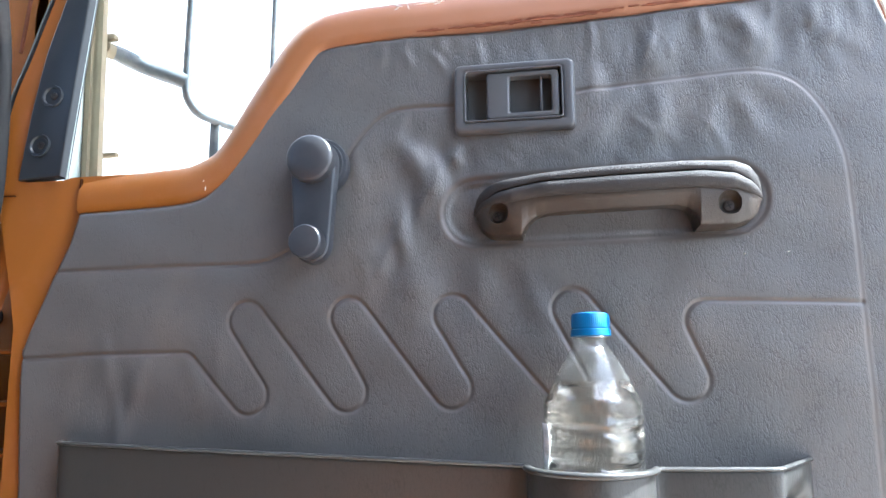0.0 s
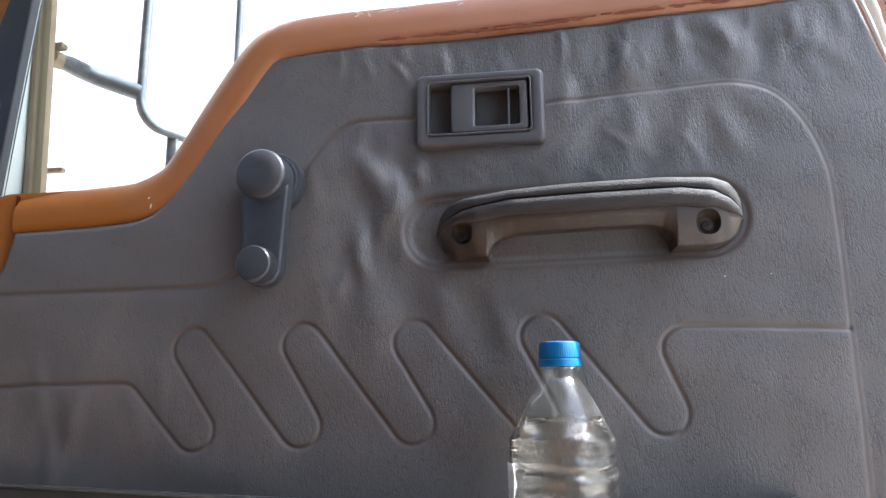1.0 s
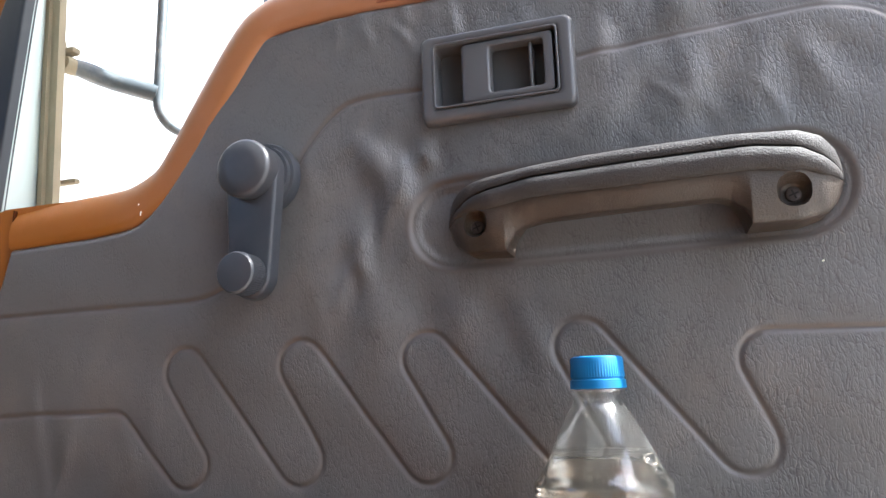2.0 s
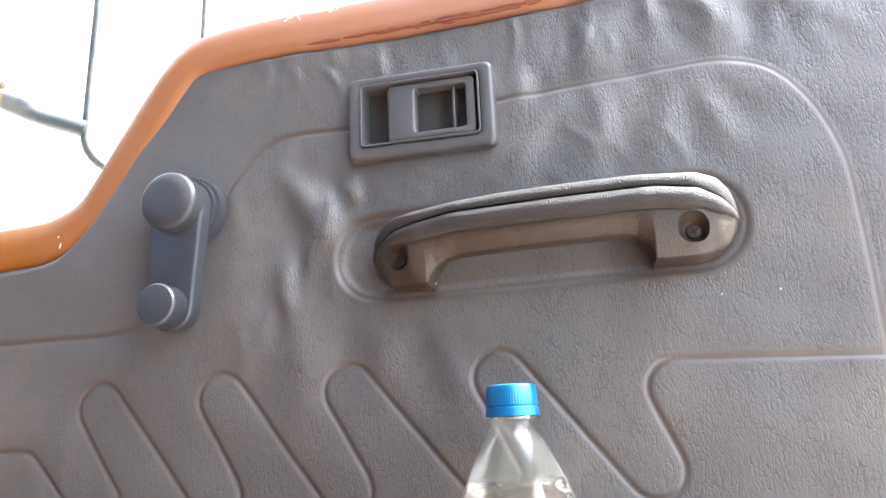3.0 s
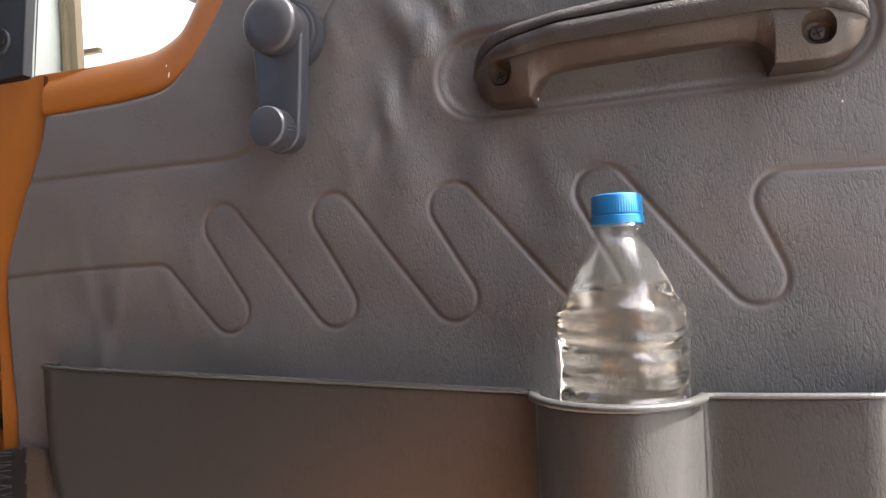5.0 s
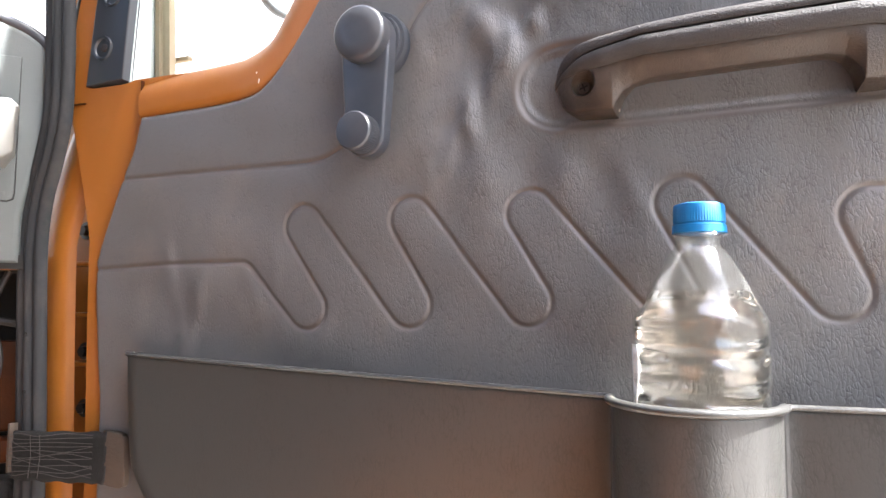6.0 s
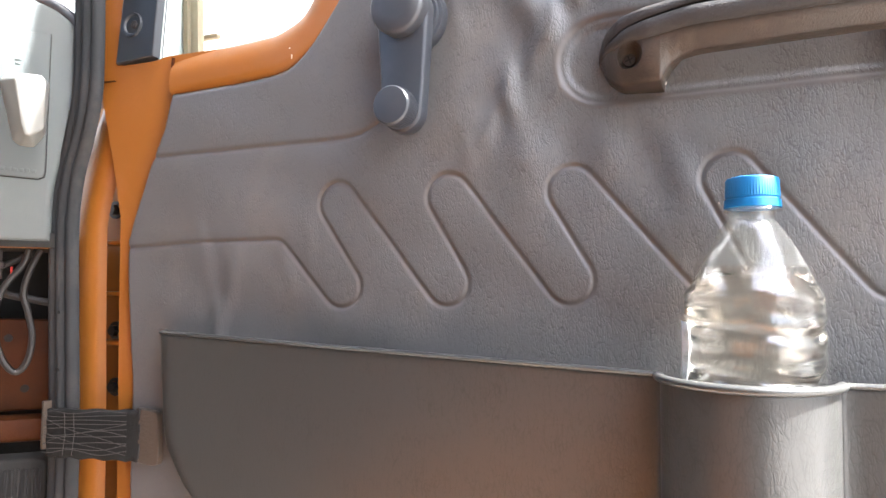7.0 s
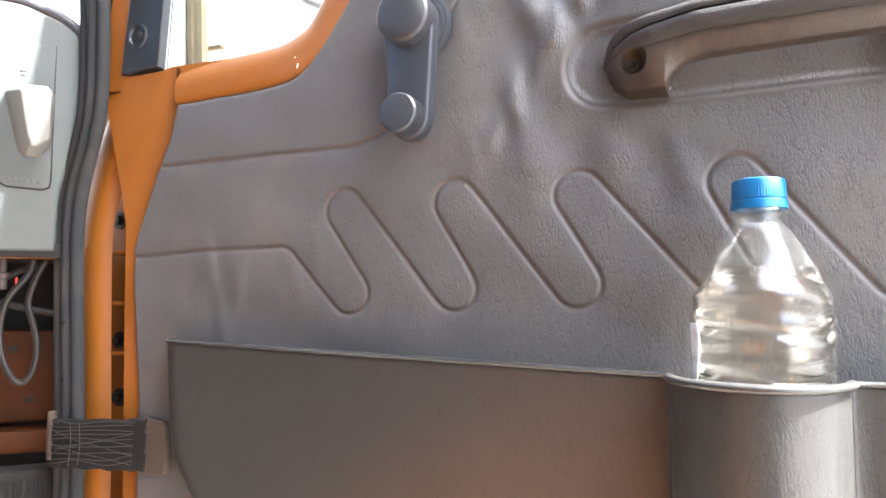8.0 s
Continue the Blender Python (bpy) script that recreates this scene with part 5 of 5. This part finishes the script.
for z in (-0.1120, -0.1160, -0.1185, -0.1225, -0.1270, -0.1305, -0.1350, -0.1395, -0.1440, -0.1485):
    pts = [Vector((p.x, p.y - 0.0040, z + 0.0012 * i + rng.gauss(0, 0.0013))) for i, p in enumerate(band)]
    part("stitch", tube(curve(pts[:-1], 5), 0.00034, 6), THREAD, strap)
for z0, z1 in ((-0.114, -0.138), (-0.142, -0.118), (-0.128, -0.146)):
    part("stitch", tube(curve([Vector((p.x, p.y - 0.0042, z0 + (z1 - z0) * i / 4)) for i, p in enumerate(band[:-1])], 5), 0.00030, 6), THREAD, strap)
for x in (-0.474, -0.465, -0.410):
    part("stitch", tube([Vector((x, -0.0250 + 0.28 * (x + 0.474), -0.110)), Vector((x + 0.001, -0.0243 + 0.28 * (x + 0.474), -0.130)), Vector((x - 0.001, -0.0247 + 0.28 * (x + 0.474), -0.150))], 0.00032, 6), THREAD, strap)
part("end_tab", slab(flat([(-0.403, -0.1035), (-0.388, -0.1045), (-0.378, -0.108), (-0.3755, -0.128), (-0.3745, -0.148), (-0.379, -0.1535), (-0.391, -0.1540), (-0.404, -0.152)], 4), -0.007, -0.001, 0.0015), TAB, strap, "worn brown leather end tab")
part("buckle", block(-0.5025, -0.4995, -0.027, -0.018, -0.147, -0.101, 0.001), TAB, strap, "pale worn edge of the strap loop")

# ---- unseen cab shell around the driver, added to shape the light ----
FLAT = Matrix(((1, 0, 0, 0), (0, 0, 1, 0), (0, 1, 0, 0), (0, 0, 0, 1)))
bm = block(-0.9, 1.0, -1.45, -1.4, -0.64, 1.05, 0)
tagged(part("wall_back", bm, DASH, smooth=False), "unseen grey rear wall added to shape the light", "wall", kind="structure")
# orange panel out of view, added for warm reflections on the door
bm = block(-0.55, 0.15, -1.4, -1.38, -0.64, 0.05, 0.004)
tagged(part("orange_bounce_panel", bm, PAINT, smooth=False), "unseen orange panel added for its reflection in the door", "wall", kind="structure")
bm = block(-0.95, -0.90, -1.4, -0.12, -0.64, 0.48, 0)
block(-0.95, -0.90, -1.4, -0.12, 0.88, 1.05, 0, bm)
for y0, y1 in ((-1.4, -1.25), (-0.55, -0.12)):
    block(-0.95, -0.90, y0, y1, 0.48, 0.88, 0, bm)
tagged(part("wall_front", bm, DARK, smooth=False), "unseen dark front wall with an opening added for sky light", "wall", kind="structure")
bm = slab([(-0.95, -1.4), (0.62, -1.4), (0.62, -0.78), (-0.42, -0.13), (-0.95, -0.13)], 1.05, 1.09)
bmesh.ops.transform(bm, matrix=FLAT, verts=bm.verts)
tagged(part("ceiling", bm, DASH, smooth=False), "unseen cab roof added to block light from above", "ceiling", kind="structure")
bm = slab([(-0.95, -1.4), (0.62, -1.4), (0.62, -0.82), (-0.42, -0.17), (-0.95, -0.17)], -0.64, -0.60)
bmesh.ops.transform(bm, matrix=FLAT, verts=bm.verts)
tagged(part("floor", bm, DARK, smooth=False), "unseen dark cab floor added to block light from below", "floor", kind="structure")
# unseen orange sill and side, added to bounce warm light up
bm = slab([(-0.42, -0.17), (0.80, -0.93), (0.86, -0.83), (-0.36, -0.07)], -0.66, -0.585, 0.0)
bmesh.ops.transform(bm, matrix=FLAT, verts=bm.verts)
tagged(part("bounce_sill", bm, PAINT, smooth=False), "unseen orange sill added to bounce warm light", "sill", kind="structure")
bm = slab([(0.15, -0.552), (0.78, -0.945), (0.80, -0.915), (0.17, -0.522)], -1.35, -0.66, 0.0)
bmesh.ops.transform(bm, matrix=FLAT, verts=bm.verts)
tagged(part("orange_bounce_wall", bm, PAINT, smooth=False), "unseen orange wall added to bounce warm light", "wall", kind="structure")
# unseen orange block, added where the pocket's orange reflection points
bm = block(-0.79, -0.25, -1.38, -0.64, -0.60, -0.51, 0.02)
tagged(part("orange_bounce_block", bm, PAINT), "unseen orange block added for its reflection in the pocket", "floor", kind="structure")
